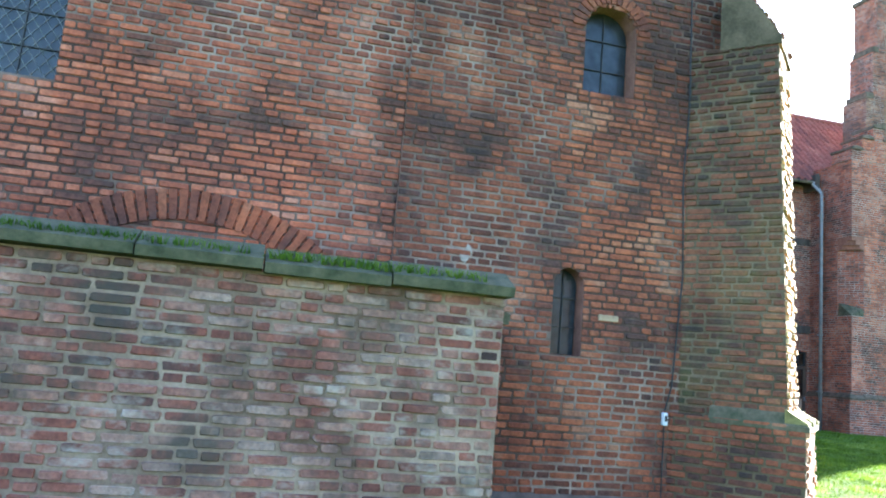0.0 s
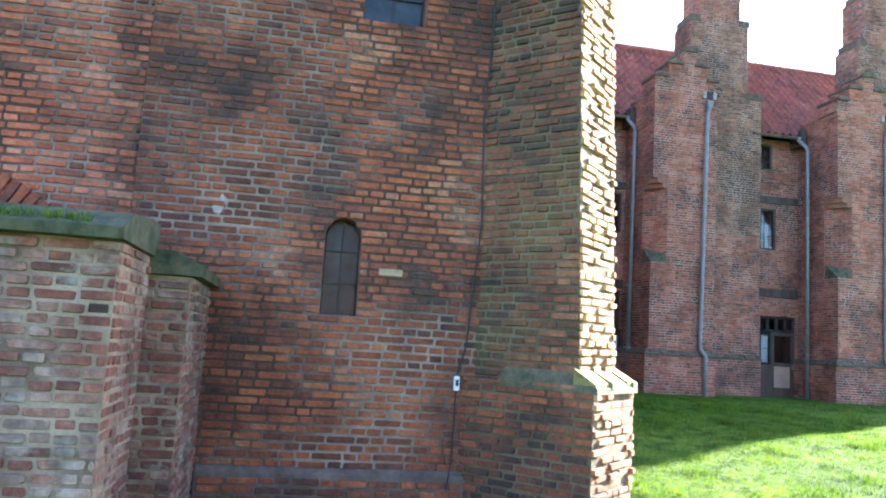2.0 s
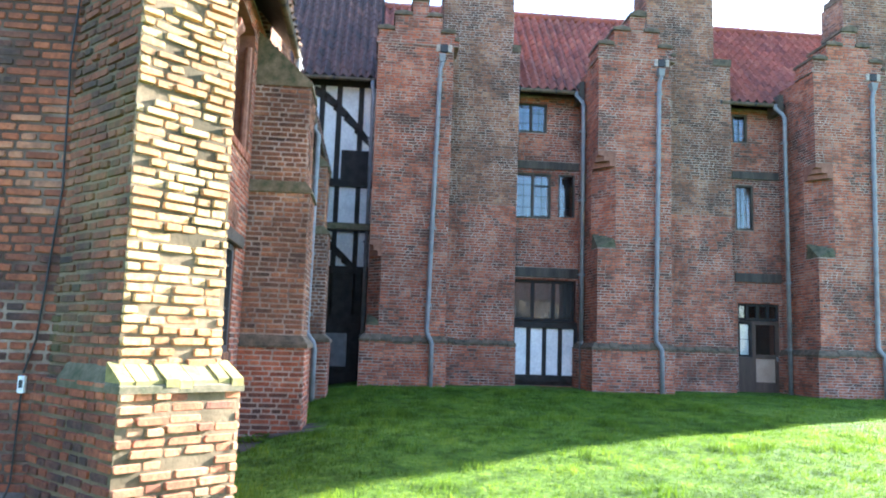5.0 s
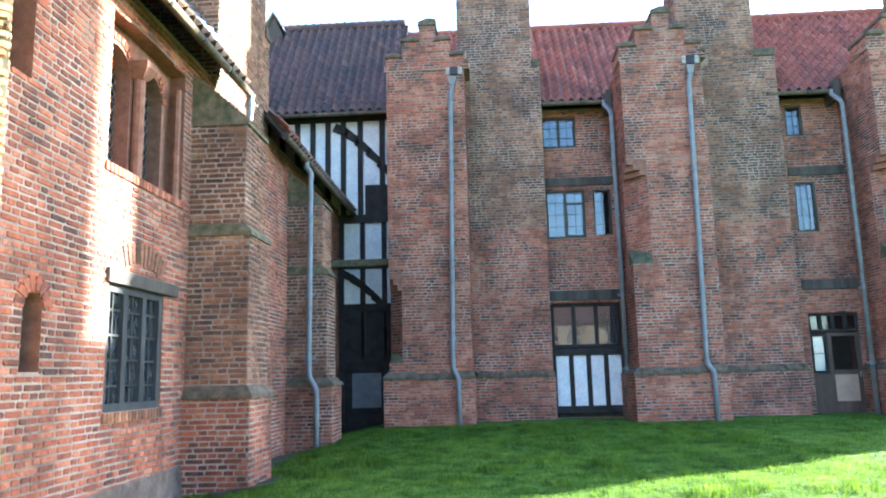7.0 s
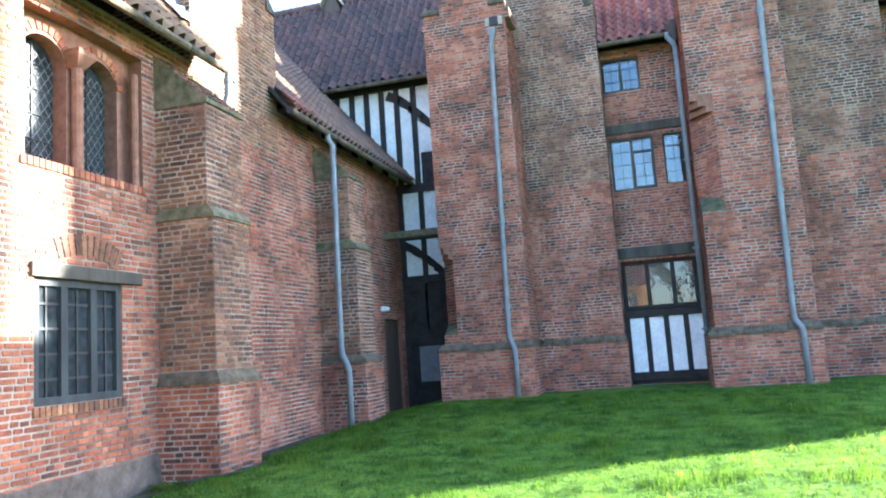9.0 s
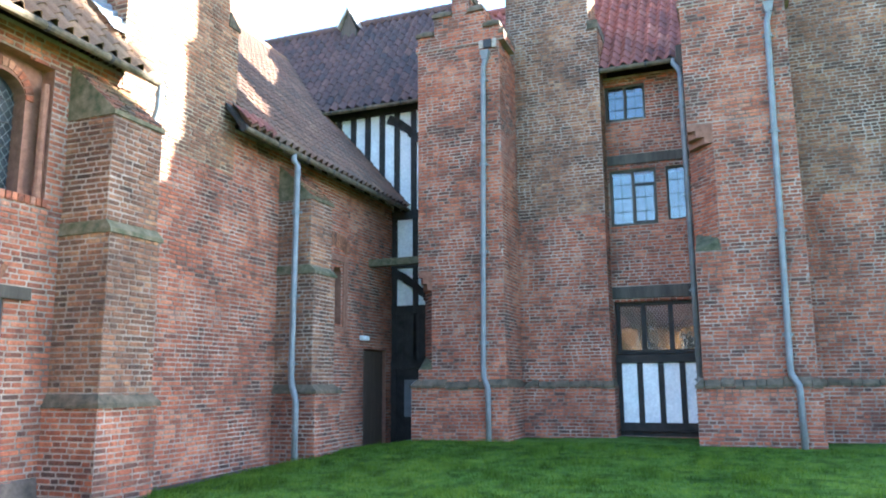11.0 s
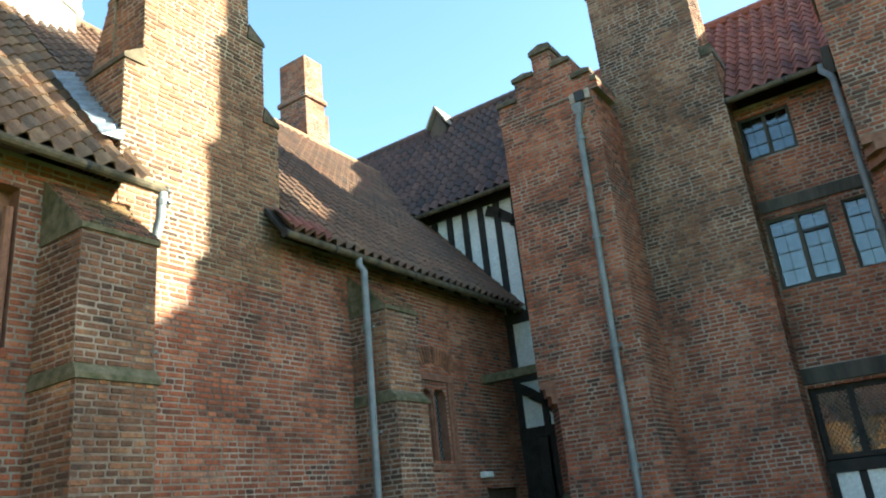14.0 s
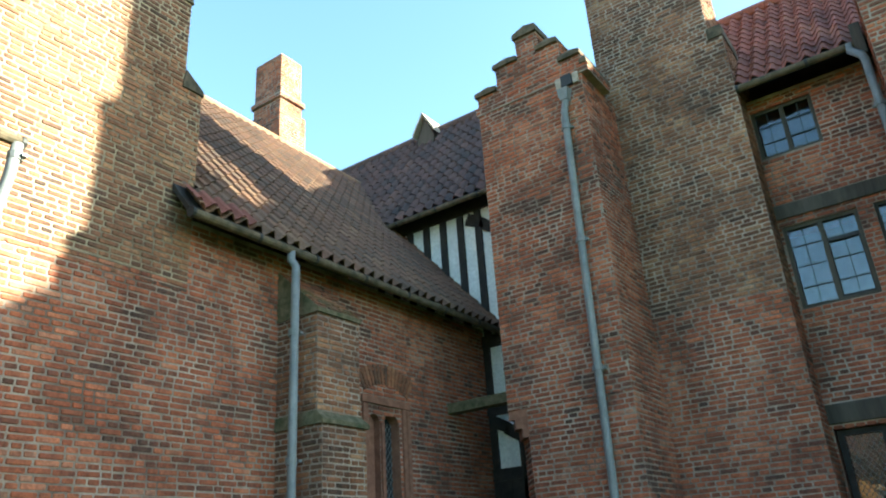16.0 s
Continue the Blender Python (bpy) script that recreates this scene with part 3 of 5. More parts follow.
HALF = HX - RIDGE_X
SL = Vector((-HALF - .35, 0, RIDGE_Z - EAVE_Z + .05)).normalized()
SLEN = math.hypot(HALF + .35, RIDGE_Z - EAVE_Z + .05)
EX = HX + .35
hall_roof = roof_slab("roof_hall", [(EX, 5.95, EAVE_Z - .05), (EX, 11.2, EAVE_Z - .05), (RIDGE_X, 11.2, RIDGE_Z), (RIDGE_X, 5.95, RIDGE_Z)], "steep roof of weathered orange-brown pantiles")
tiles(hall_roof, (EX, 11.2, EAVE_Z - .05), (0, -1, 0), SL, rect(0, 5.25, 0, SLEN), .215, .30, TILE_BROWN, "pan", TILE_BROWN_ONE, lambda a, b: a < 3.6 and b < 4.5, seed=31)
hall_roof2 = roof_slab("roof_hall_far", [(EX, 13.13, EAVE_Z - .05), (EX, 19.4, EAVE_Z - .05), (RIDGE_X + .66, 21.4, RIDGE_Z - .75), (RIDGE_X, 11.2, RIDGE_Z), (RIDGE_X + 3.5, 11.2, 7.16), (RIDGE_X + 3.5, 13.43, 7.16), (HX + .03, 13.43, EAVE_Z + .34), (HX + .03, 13.13, EAVE_Z + .34)], "steep roof of small weathered brown tiles")
tiles(hall_roof2, (EX, 13.35, EAVE_Z - .05), (0, 1, 0), SL, [(-.22, 0), (6.1, 0), (6.0, 1.0), (8.0, SLEN * .86), (-2.1, SLEN), (-2.1, SLEN * .265), (.08, SLEN * .265), (.08, .42), (-.22, .42)], .195, .235, TILE_PLAIN, "pan", TILE_PLAIN_ONE, lambda a, b: a < 4.4 and b < 3.2, seed=32, lift=.026)
back = roof_slab("roof_hall_back", [(RIDGE_X, 5.95, RIDGE_Z), (RIDGE_X, 11.2, RIDGE_Z), (RIDGE_X + .80, 24, RIDGE_Z - .94), (-5.0, 24, 5.2), (-5.0, 5.95, 5.6)], "far slope of the hall roof")
bm = bmesh.new()
for k in range(34):
    y = 6.0 + k * .45
    d0, d1 = max(0, y - 11.2), max(0, y - 10.76)
    tube(bm, [(RIDGE_X + .065 * d0, y, RIDGE_Z + .02 - .073 * d0), (RIDGE_X + .065 * d1, y + .44, RIDGE_Z + .02 - .073 * d1)], .12, 10)
part("ridge_tiles", bm, TILE_BROWN, hall_roof)
# loose red tiles at the eave beside the stack
for k in range(4):
    v, f = [], []
    tile_mesh(v, f, Vector((EX + .01, 13.16 + k * .2, EAVE_Z)), Vector((0, 1, 0)), SL, Vector((.75, 0, .66)), [(q / 6, .045 * math.sin(q * 1.047 + .6)) for q in range(7)], .2, .28, .02)
    mesh_object("red_tile", v, f, TILE_RED, hall_roof2, "bright red replacement tile")


def gutter(name, a, b, label="grey half-round gutter under the eaves", z_drop=0.0):
    bm = bmesh.new()
    tube(bm, [a, b], .052, 10)
    ob = part("trough", bm, CAPS if z_drop else PIPE)
    top = empty(name)
    ob.parent = top
    av, bv = Vector(a), Vector(b)
    for k in range(int((bv - av).length / .9) + 1):
        p = av + (bv - av).normalized() * (k * .9)
        bm = bmesh.new()
        tube(bm, [p - (bv - av).normalized() * .02, p + (bv - av).normalized() * .02], .060, 10)
        part("collar", bm, IRON, top)
    return tagged(top, label, "gutter")


gutter("gutter", (EX + .03, 6.0, EAVE_Z - .10), (EX + .03, 11.42, EAVE_Z - .10), "mossy half-round gutter along the hall eaves", 1)
gutter("gutter", (EX + .03, 13.15, EAVE_Z - .12), (EX + .03, 19.5, EAVE_Z - .12), "mossy half-round gutter under plain tile eaves", 1)


# ---- buttresses ----
def buttress(y0, y1, stages, top_z, seed, label):
    """A stepped brick buttress against the long wall. stages: (x front, top z) from the ground up."""
    t = empty("buttress", (0, 0, 0))
    z = .2
    for k, (x, zt) in enumerate(stages):
        near = (lambda a, zz: True) if k == 0 else None
        brick_block(t, HX + .002, x, y0 - .05 * (k == 0), y1 + .05 * (k == 0), z, zt, "dark" if k else "red", "SEN", near, 1.3, seed + 10 * k)
        if k + 1 < len(stages):
            x2, e = stages[k + 1][0], .05 * (k == 0)
            slope_cap(t, [(x + .035, y0 - e - .03, zt), (x + .035, y1 + e + .03, zt), (HX, y0 - e - .03, zt), (HX, y1 + e + .03, zt), (x + .03, y0 - e - .03, zt + .05), (x + .03, y1 + e + .03, zt + .05),
                          (x2, y0 - .01, zt + .15), (x2, y1 + .01, zt + .15), (HX, y0 - .01, zt + .15), (HX, y1 + .01, zt + .15)], STONE if k else CAPS, "offset")
            z = zt
        else:
            slope_cap(t, [(x + .03, y0 - .02, zt), (x + .03, y1 + .02, zt), (HX, y0 - .02, zt), (HX, y1 + .02, zt), (HX, y0 - .02, top_z), (HX, y1 + .02, top_z), (x + .03, y0 - .02, zt + .05), (x + .03, y1 + .02, zt + .05)], STONE, "weathering")
            up = Vector((HX - x - .03, 0, top_z - zt - .05))
            bricks(t, (x + .03, y0 - .02, zt + .05), (0, 1, 0), (up.z, 0, -up.x), [rect(0, y1 - y0 + .04, .01, up.length - .02)], "mossy", rough=1.8, seed=seed + 77, w=up.normalized(), relief=.012)
    return tagged(t, label, "buttress", "buttresses along the hall")


buttress(10.32, 11.10, [(5.0, 1.55), (4.95, 3.47), (4.89, 4.85)], 5.55, 100, "stepped brick buttress with mossy stone offset against the hall")
buttress(14.72, 15.42, [(5.02, 1.62), (4.92, 3.58), (4.84, 4.85)], 5.5, 140, "stepped brick buttress with mossy offset beside a downpipe")


def corner_buttress():
    t = empty("corner_buttress", (0, 0, 0))
    d, p = Vector((1, -1, 0)).normalized(), Vector((1, 1, 0)).normalized()
    c = Vector((HX - .02, GY + .02, 0))
    def stage(length, half, z0, z1, kl, ke, seed, near, lean, ragged):
        a, b = c - p * half, c + p * half
        o = c + d * length
        bm = bmesh.new()
        hull(bm, [q + Vector((0, 0, z)) for z, s in ((z0, 0), (z1, lean)) for q in (a - d * .3, b - d * .3, b + d * (length - s), a + d * (length - s))])
        part("core", bm, MORTAR_MOSSY, t)
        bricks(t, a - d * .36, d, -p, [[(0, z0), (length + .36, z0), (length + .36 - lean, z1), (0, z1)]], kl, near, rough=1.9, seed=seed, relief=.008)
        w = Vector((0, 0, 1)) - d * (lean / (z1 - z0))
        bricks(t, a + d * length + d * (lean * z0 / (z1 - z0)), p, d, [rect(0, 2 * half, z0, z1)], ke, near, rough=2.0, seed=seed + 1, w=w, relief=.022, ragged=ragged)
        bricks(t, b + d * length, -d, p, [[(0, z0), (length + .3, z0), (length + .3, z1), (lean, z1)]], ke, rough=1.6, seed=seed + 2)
    # sunlit faces get the paler brick kind: sunlight and lichen both in its colour
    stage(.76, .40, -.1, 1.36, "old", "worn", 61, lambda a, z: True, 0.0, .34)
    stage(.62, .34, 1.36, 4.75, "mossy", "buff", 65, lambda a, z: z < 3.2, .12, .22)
    q = [c - p * .41 + d * .79, c + p * .41 + d * .79, c + p * .41, c - p * .41]
    r = [c - p * .35 + d * .63, c + p * .35 + d * .63, c + p * .35, c - p * .35]
    slope_cap(t, [(*x[:2], 1.32) for x in q] + [(*x[:2], 1.36) for x in q] + [(*x[:2], 1.47) for x in r], STONE, "offset")
    rb = random.Random(4)
    for k in range(9):
        f = -.40 + k * .0895
        bm = bmesh.new()
        lo, up, dz = .785 + rb.uniform(-.015, .012), .60, rb.uniform(-.008, .008)
        pts = []
        for g in (f, f + .083):
            for ln, z in ((lo, 1.35), (lo, 1.395), (up, 1.37), (up, 1.50)):
                q3 = c + p * g + d * ln
                pts.append((q3.x, q3.y, z + dz))
        hull(bm, pts)
        part("brick", bm, LICHEN, t, "yellow lichened brick on the offset")
    r2 = [c - p * .36 + d * .53, c + p * .36 + d * .53]
    s2 = [c - p * .36, c + p * .36]
    slope_cap(t, [(*x[:2], 4.72) for x in r2 + s2] + [(*x[:2], 4.78) for x in r2] + [(*x[:2], 5.6) for x in s2], MORTAR_MOSSY, "weathering")
    lo = Vector((*r2[0][:2], 4.78))
    up = Vector((*s2[0][:2], 5.6)) - lo
    bricks(t, lo, p, d * up.z + Vector((0, 0, .53)), [rect(0, .72, .0, up.length - .04)], "mossy", rough=2.0, seed=67, w=up.normalized(), relief=.03)
    tagged(t, "angled corner buttress of mossy brick, one face sunlit and eroded", "buttress")


corner_buttress()


# ---- garden wall with mossy coping ----
def garden_wall():
    t = empty("garden_wall", (0, 0, 0))
    brick_block(t, -6.5, 1.43, 4.2, 5.0, -.1, 2.025, "pale", "SE", lambda a, z: 5.2 < a < 7.9 and .8 < z < 1.95, 2.2, 71, MORTAR_OCHRE)
    brick_block(t, .6, 1.68, 5.02, 6.05, -.1, 1.92, "pale", "ES", None, 1.8, 75, MORTAR_OCHRE)
    rng = random.Random(3)
    x = -6.5
    while x < 1.45:
        ln = min(rng.uniform(.5, .8), 1.50 - x)
        dz = .052 + rng.uniform(-.014, .012)
        bm = bmesh.new()
        hull(bm, [(x, 4.11, 1.975 + dz), (x + ln - .01, 4.11, 1.975 + dz), (x, 4.10, 2.03 + dz), (x + ln - .01, 4.10, 2.03 + dz), (x, 4.3, 2.13 + dz), (x + ln - .01, 4.3, 2.13 + dz), (x, 5.05, 2.24), (x + ln - .01, 5.05, 2.24), (x, 5.05, 2.03), (x + ln - .01, 5.05, 2.03)])
        part("coping_stone", bm, COPING, t)
        x += ln
        if ln < .06:
            break
    for ya, yb in ((4.98, 5.5), (5.51, 6.06)):
        bm = bmesh.new()
        hull(bm, [(.6, ya, 1.925), (1.74, ya, 1.925), (.6, yb, 1.925), (1.74, yb, 1.925), (1.75, ya, 1.99), (1.75, yb, 1.99), (1.6, ya, 2.07), (1.6, yb, 2.07), (.6, ya, 2.12), (.6, yb, 2.12)])
        part("coping_stone", bm, COPING, t)
    v, f = [], []
    for _ in range(5200):
        x, y = rng.uniform(-3.2, 1.3), 4.13 + abs(rng.gauss(0, .25))
        if y > 5.0 or noise.noise(Vector((x * 1.4, y * 2, 8))) < -.12:
            continue
        z = 2.12 + .1 * (y - 4.1)
        k, a, h = len(v), rng.random() * 6.28, rng.uniform(.005, .04)
        v += [(x - .008 * math.cos(a), y - .008 * math.sin(a), z - .03), (x + .008 * math.cos(a), y + .008 * math.sin(a), z - .03), (x + rng.uniform(-.03, .03), y + rng.uniform(-.05, .02), z + h)]
        f.append((k, k + 1, k + 2))
    tagged(mesh_object("moss_grass", v, f, BLADE, t), kind="stuff")
    tagged(t, "low garden wall of pale lichened brick under mossy coping", "wall")


garden_wall()


# ---- windows ----
def window(name, o, u, n, a, b, z0, z1, label, rise=0.0, inset=.14, frame_m=None, fw=.045, cols=1, rows=1, bars=(2, 3), glass=None, lattice=False, bar_r=.006, category="window", lead=None):
    """A window in an opening: frame, mullions, glazing bars and one pane a light."""
    o, u, n = Vector(o), Vector(u).normalized(), Vector(n).normalized()
    t = empty(name, (0, 0, 0))
    def P(s, z, d):
        return o + u * s + Vector((0, 0, z)) - n * d
    def bar(nm, s0, s1, za, zb, d0, d1, m, bev=0):
        bm = bmesh.new()
        hull(bm, [P(s, z, d) for s in (s0, s1) for z in (za, zb) for d in (d0, d1)])
        return part(nm, bm, m, t)
    fm = frame_m or OAK
    if fw:
        bar("frame_stile", a, a + fw, z0, z1 - rise * .6, inset - .03, inset + .04, fm)
        bar("frame_stile", b - fw, b, z0, z1 - rise * .6, inset - .03, inset + .04, fm)
        bar("frame_rail", a + fw, b - fw, z0, z0 + fw, inset - .028, inset + .04, fm)
        if not rise:
            bar("frame_rail", a + fw, b - fw, z1 - fw, z1, inset - .028, inset + .04, fm)
    w = (b - a) / cols
    for c in range(1, cols):
        bar("mullion", a + c * w - fw * .6, a + c * w + fw * .6, z0 + fw, z1 - fw, inset - .026, inset + .04, fm)
    gm = glass or GLASS
    for c in range(cols):
        ga, gb = a + c * w + .01, a + (c + 1) * w - .01
        outline = arch_hole(ga, gb, z0 + .01, z1 - .005, rise) if rise else rect(ga, gb, z0 + .01, z1 - .01)
        bm = bmesh.new()
        vs = [bm.verts.new(P(s, z, inset + .02)) for s, z in outline]
        fc = bm.faces.new(vs)
        r = bmesh.ops.extrude_face_region(bm, geom=[fc])
        bmesh.ops.translate(bm, vec=-n * .004, verts=[e for e in r["geom"] if isinstance(e, bmesh.types.BMVert)])
        pane = part("pane", bm, gm, t)
        pane.visible_shadow = gm is not GLASS
        nv, nh = bars
        lm = lead or IRON
        for k in range(1, nv):
            s = ga + (gb - ga) * k / nv
            bar("glazing_bar", s - bar_r, s + bar_r, z0 + .01, z1 - .02 - (0 if not rise else .01), inset + .004, inset + .018, lm)
        for k in range(1, nh):
            z = z0 + (z1 - z0) * k / nh
            bar("glazing_bar", ga, gb, z - bar_r, z + bar_r, inset + .002, inset + .017, lm)
        if lattice:
            bm = bmesh.new()
            pitch = lattice
            k0 = int((gb - ga + z1 - z0) / pitch) + 2
            for sgn in (1, -1):
                for k in range(-k0, k0):
                    pts = []
                    # clip the diagonal z = z0 + sgn * 1.35 * (s - ga) + k * pitch to the light
                    for s in (ga, gb):
                        pts.append((s, z0 + k * pitch + sgn * 1.35 * (s - ga)))
                    (sa, za), (sb, zb) = pts
                    lo, hi = z0 + .01, z1 - .02 - rise * .5
                    seg = []
                    for (s, z), (s2, z2) in (((sa, za), (sb, zb)), ((sb, zb), (sa, za))):
                        if z < lo:
                            q = (lo - z) / (z2 - z)
                        elif z > hi:
                            q = (hi - z) / (z2 - z)
                        else:
                            q = 0
                        seg.append((s + q * (s2 - s), z + q * (z2 - z), q))
                    if seg[0][2] + seg[1][2] < 1:
                        p0, p1 = P(seg[0][0], seg[0][1], inset + .012), P(seg[1][0], seg[1][1], inset + .012)
                        if (p1 - p0).length > .02:
                            tube(bm, [p0, p1], .0035, 4, False)
            if bm.verts:
                part("lead_lattice", bm, PIPE, t)
            else:
                bm.free()
    return tagged(t, label, category, kind="structure")


GA = dict(o=(0, GY - .03, 0), u=(1, 0, 0), n=(0, -1, 0))
LW = dict(o=(HX, 0, 0), u=(0, 1, 0), n=(1, 0, 0))
window("window_1", a=2.66, b=3.17, z0=4.17, z1=5.05, rise=.26, inset=.16, fw=0, bars=(2, 3), glass=DIMGLASS, label="small round-headed leaded window with iron bars", **GA)
window("window_2", a=2.5, b=2.78, z0=1.78, z1=2.54, rise=.14, inset=.12, fw=0, bars=(2, 3), glass=DIMGLASS, label="narrow round-headed lancet window with dusty glass", **GA)
window("window_3", a=-2.9, b=-1.66, z0=3.5, z1=5.5, rise=.6, inset=.18, fw=0, bars=(4, 7), glass=DIMGLASS, lattice=.13, label="tall arched leaded window behind iron bars", **GA)
window("window_4", a=6.46, b=7.12, z0=4.16, z1=5.15, rise=.33, inset=.18, fw=0, bars=(2, 4), glass=DIMGLASS, lattice=.12, label="round-headed leaded window in brick", **LW)
window("window_5", a=7.20, b=7.46, z0=1.86, z1=2.50, rise=.13, inset=.14, fw=0, bars=(2, 3), glass=DIMGLASS, label="narrow round-headed lancet window", **LW)
window("window_6", a=8.48, b=9.69, z0=1.49, z1=2.70, inset=.045, fw=.075, frame_m=GREYWOOD, cols=3, bars=(2, 5), glass=DIMGLASS, bar_r=.012, label="wide three-light window with grey frame and iron grille", **LW)
window("window_7", a=8.50, b=9.10, z0=3.9, z1=5.24, rise=.26, inset=.34, fw=0, bars=(2, 5), glass=DIMGLASS, lattice=.14, label="round-headed leaded light beside a moulded brick mullion", **LW)
window("window_8", a=9.28, b=9.88, z0=3.9, z1=5.24, rise=.26, inset=.34, fw=0, bars=(2, 5), glass=DIMGLASS, lattice=.14, label="round-headed leaded light beside a moulded brick mullion", **LW)
window("window_9", a=16.61, b=16.94, z0=2.9, z1=4.03, rise=.16, inset=.12, fw=0, bars=(1, 4), glass=DIMGLASS, lattice=.1, label="small leaded window in a sunk brick surround", **LW)


def wood_beam(name, x0, x1, y0, y1, z0, z1, label, m=OAK, category="beam", bevel=.012):
    bm = bmesh.new()
    box(bm, x0, x1, y0, y1, z0, z1, bevel)
    for q in bm.verts:
        q.co += Vector((noise.noise(q.co * 2.3), noise.noise(q.co * 2.3 + Vector((5, 0, 0))), noise.noise(q.co * 1.9 + Vector((0, 7, 0))))) * .014
    return tagged(part(name, bm, m), label, category)


wood_beam("oak_lintel", HX - .25, HX + .05, 8.42, 9.98, 2.70, 2.84, "rough grey oak lintel over the wide window", category="lintel")
# brick-on-edge sill under the wide window
sill = empty("window_sill")
for k in range(18):
    bm = bmesh.new()
    box(bm, HX - .12, HX + .03, 8.46 + k * .070, 8.46 + k * .070 + .058, 1.39, 1.485, .006)
    part("brick", bm, brick_material("dark", True), sill)
tagged(sill, "sill of dark bricks on edge", "sill", kind="structure")
# moulded surround of the paired window: mullion shaft with cap, and outer moulding
sur = empty("window_surround")
bm = bmesh.new()
tube(bm, [(HX - .13, 9.19, 3.84), (HX - .13, 9.19, 5.02)], .062, 10)
part("mullion_shaft", bm, RUBBED, sur)
bm = bmesh.new()
hull(bm, [(HX - .19 + a, 9.19 + b, z) for a, b, z in ((0, -.06, 5.0), (0, .06, 5.0), (.12, -.06, 5.0), (.12, .06, 5.0), (0, -.13, 5.12), (0, .13, 5.12), (.2, -.13, 5.12), (.2, .13, 5.12), (0, -.13, 5.18), (0, .13, 5.18), (.2, -.13, 5.18), (.2, .13, 5.18))])
part("capital", bm, RUBBED, sur)
for y in (8.36, 10.02):
    bm = bmesh.new()
    tube(bm, [(HX - .06, y, 3.84), (HX - .06, y, 5.2)], .045, 8)
    part("jamb_roll", bm, RUBBED, sur)
for k in range(24):
    bm = bmesh.new()
    box(bm, HX - .20, HX + .025, 8.3 + k * .0755, 8.3 + k * .0755 + .064, 3.76, 3.85, .006)
    part("brick", bm, brick_material("red", True), sur)
tagged(sur, "moulded red brick surround of the paired window", "surround", kind="structure")


# ---- great stepped chimney stack on the hall ----
def stepped(t, levels, x_or_y, face, back, kind, seed, caps=True, near=None):
    """levels: (a, b, z0, z1); axis 'x': face looks to -y; 'y': face looks to +x."""
    for k, (a, b, z0, z1) in enumerate(levels):
        if x_or_y == "y":
            brick_block(t, back, face, a, b, z0, z1, kind, "ESN", None, 1.2, seed + 7 * k, MORTAR_BUFF)
        else:
            brick_block(t, a, b, face, back, z0, z1, kind, "SEW", near if k == 0 else None, 1.2, seed + 7 * k, MORTAR_DARK)
        if k:
            pa, pb = levels[k - 1][0], levels[k - 1][1]
            for lo, hi in ((pa, a), (b, pb)):
                if hi - lo < .05:
                    continue
                z = levels[k - 1][3]
                bm = bmesh.new()
                if x_or_y == "y":
                    hull(bm, [(xx, yy, zz) for xx in (back, face + .03) for yy, zz in ((lo - .03, z), (hi + .02, z), (lo - .03, z + .06), (hi, z + (.06 if lo != pa else .24)), (lo, z + (.24 if lo != pa else .06)))])
                else:
                    hull(bm, [(xx, yy, zz) for yy in (face - .03, back) for xx, zz in ((lo - .03, z), (hi + .03, z), (lo - .03, z + .10), (hi + .03, z + .10))])
                part("step_cap", bm, CAPS, t)


hs = empty("chimney_stack")
stepped(hs, [(11.08, 13.42, 5.0, 7.36), (11.31, 13.18, 7.36, 8.58), (11.48, 12.92, 8.58, 9.62), (11.62, 12.76, 9.62, 9.80)], "y", HX + .012, 3.45, "dark", 200)
# the shoulder that runs back up the roof
bm = bmesh.new()
hull(bm, [(x, y, z) for y in (11.285, 13.20) for x, z in ((3.62, 8.72), (3.52, 8.72), (3.13, 7.58), (2.55, 5.9), (3.62, 5.9))])
part("shoulder", bm, MORTAR_BUFF, hs)
bricks(hs, (2.55, 11.285, 0), (1, 0, 0), (0, -1, 0), [[(0, 5.9), (1.07, 5.9), (1.07, 8.72), (.97, 8.72), (.58, 7.58)]], "dark", rough=1.2, seed=245)
bm = bmesh.new()
box(bm, HX - .8, HX - .15, 11.85, 12.5, 9.86, 11.4, .02)
part("flue", bm, MORTAR_DARK, hs)
bricks(hs, (HX - .14, 11.85, 0), (0, 1, 0), (1, 0, 0), [rect(0, .65, 9.9, 11.4)], "buff", seed=230)
bm = bmesh.new()
hull(bm, [(HX - .9, 11.6, 9.86), (HX + .05, 11.6, 9.86), (HX + .05, 12.8, 9.86), (HX - .9, 12.8, 9.86), (HX - .82, 11.8, 10.05), (HX - .12, 11.8, 10.05), (HX - .12, 12.55, 10.05), (HX - .82, 12.55, 10.05)])
part("weathering", bm, LICHEN, hs, "yellow lichened sloping top")
tagged(hs, "tall stepped brick chimney stack, half in sunlight", "chimney")
bricks(long_wall, (HX, L0, 0), (0, 1, 0), (1, 0, 0), [rect(5.02, 7.36, 4.9, 5.02)], "dark", seed=240)

# lead flashing where the roof meets the stack
fl = empty("lead_flashing")
a0 = Vector((EX, 11.08, EAVE_Z + .06)) + SL * .55
for k in range(12):
    p, q = a0 + SL * (k * .15), a0 + SL * (k * .15 + .145)
    nrm = Vector((.77, 0, .64)) * .075
    bm = bmesh.new()
    hull(bm, [p + nrm, q + nrm, p + nrm + Vector((0, -.25 + .04 * (k % 2), 0)), q + nrm + Vector((0, -.24, 0)), p + nrm * 1.3, q + nrm * 1.3, p + nrm * .8 + Vector((.02, .02, .16)), q + nrm * .8 + Vector((.0, .02, .05))])
    part("lead_step", bm, LEAD, fl)
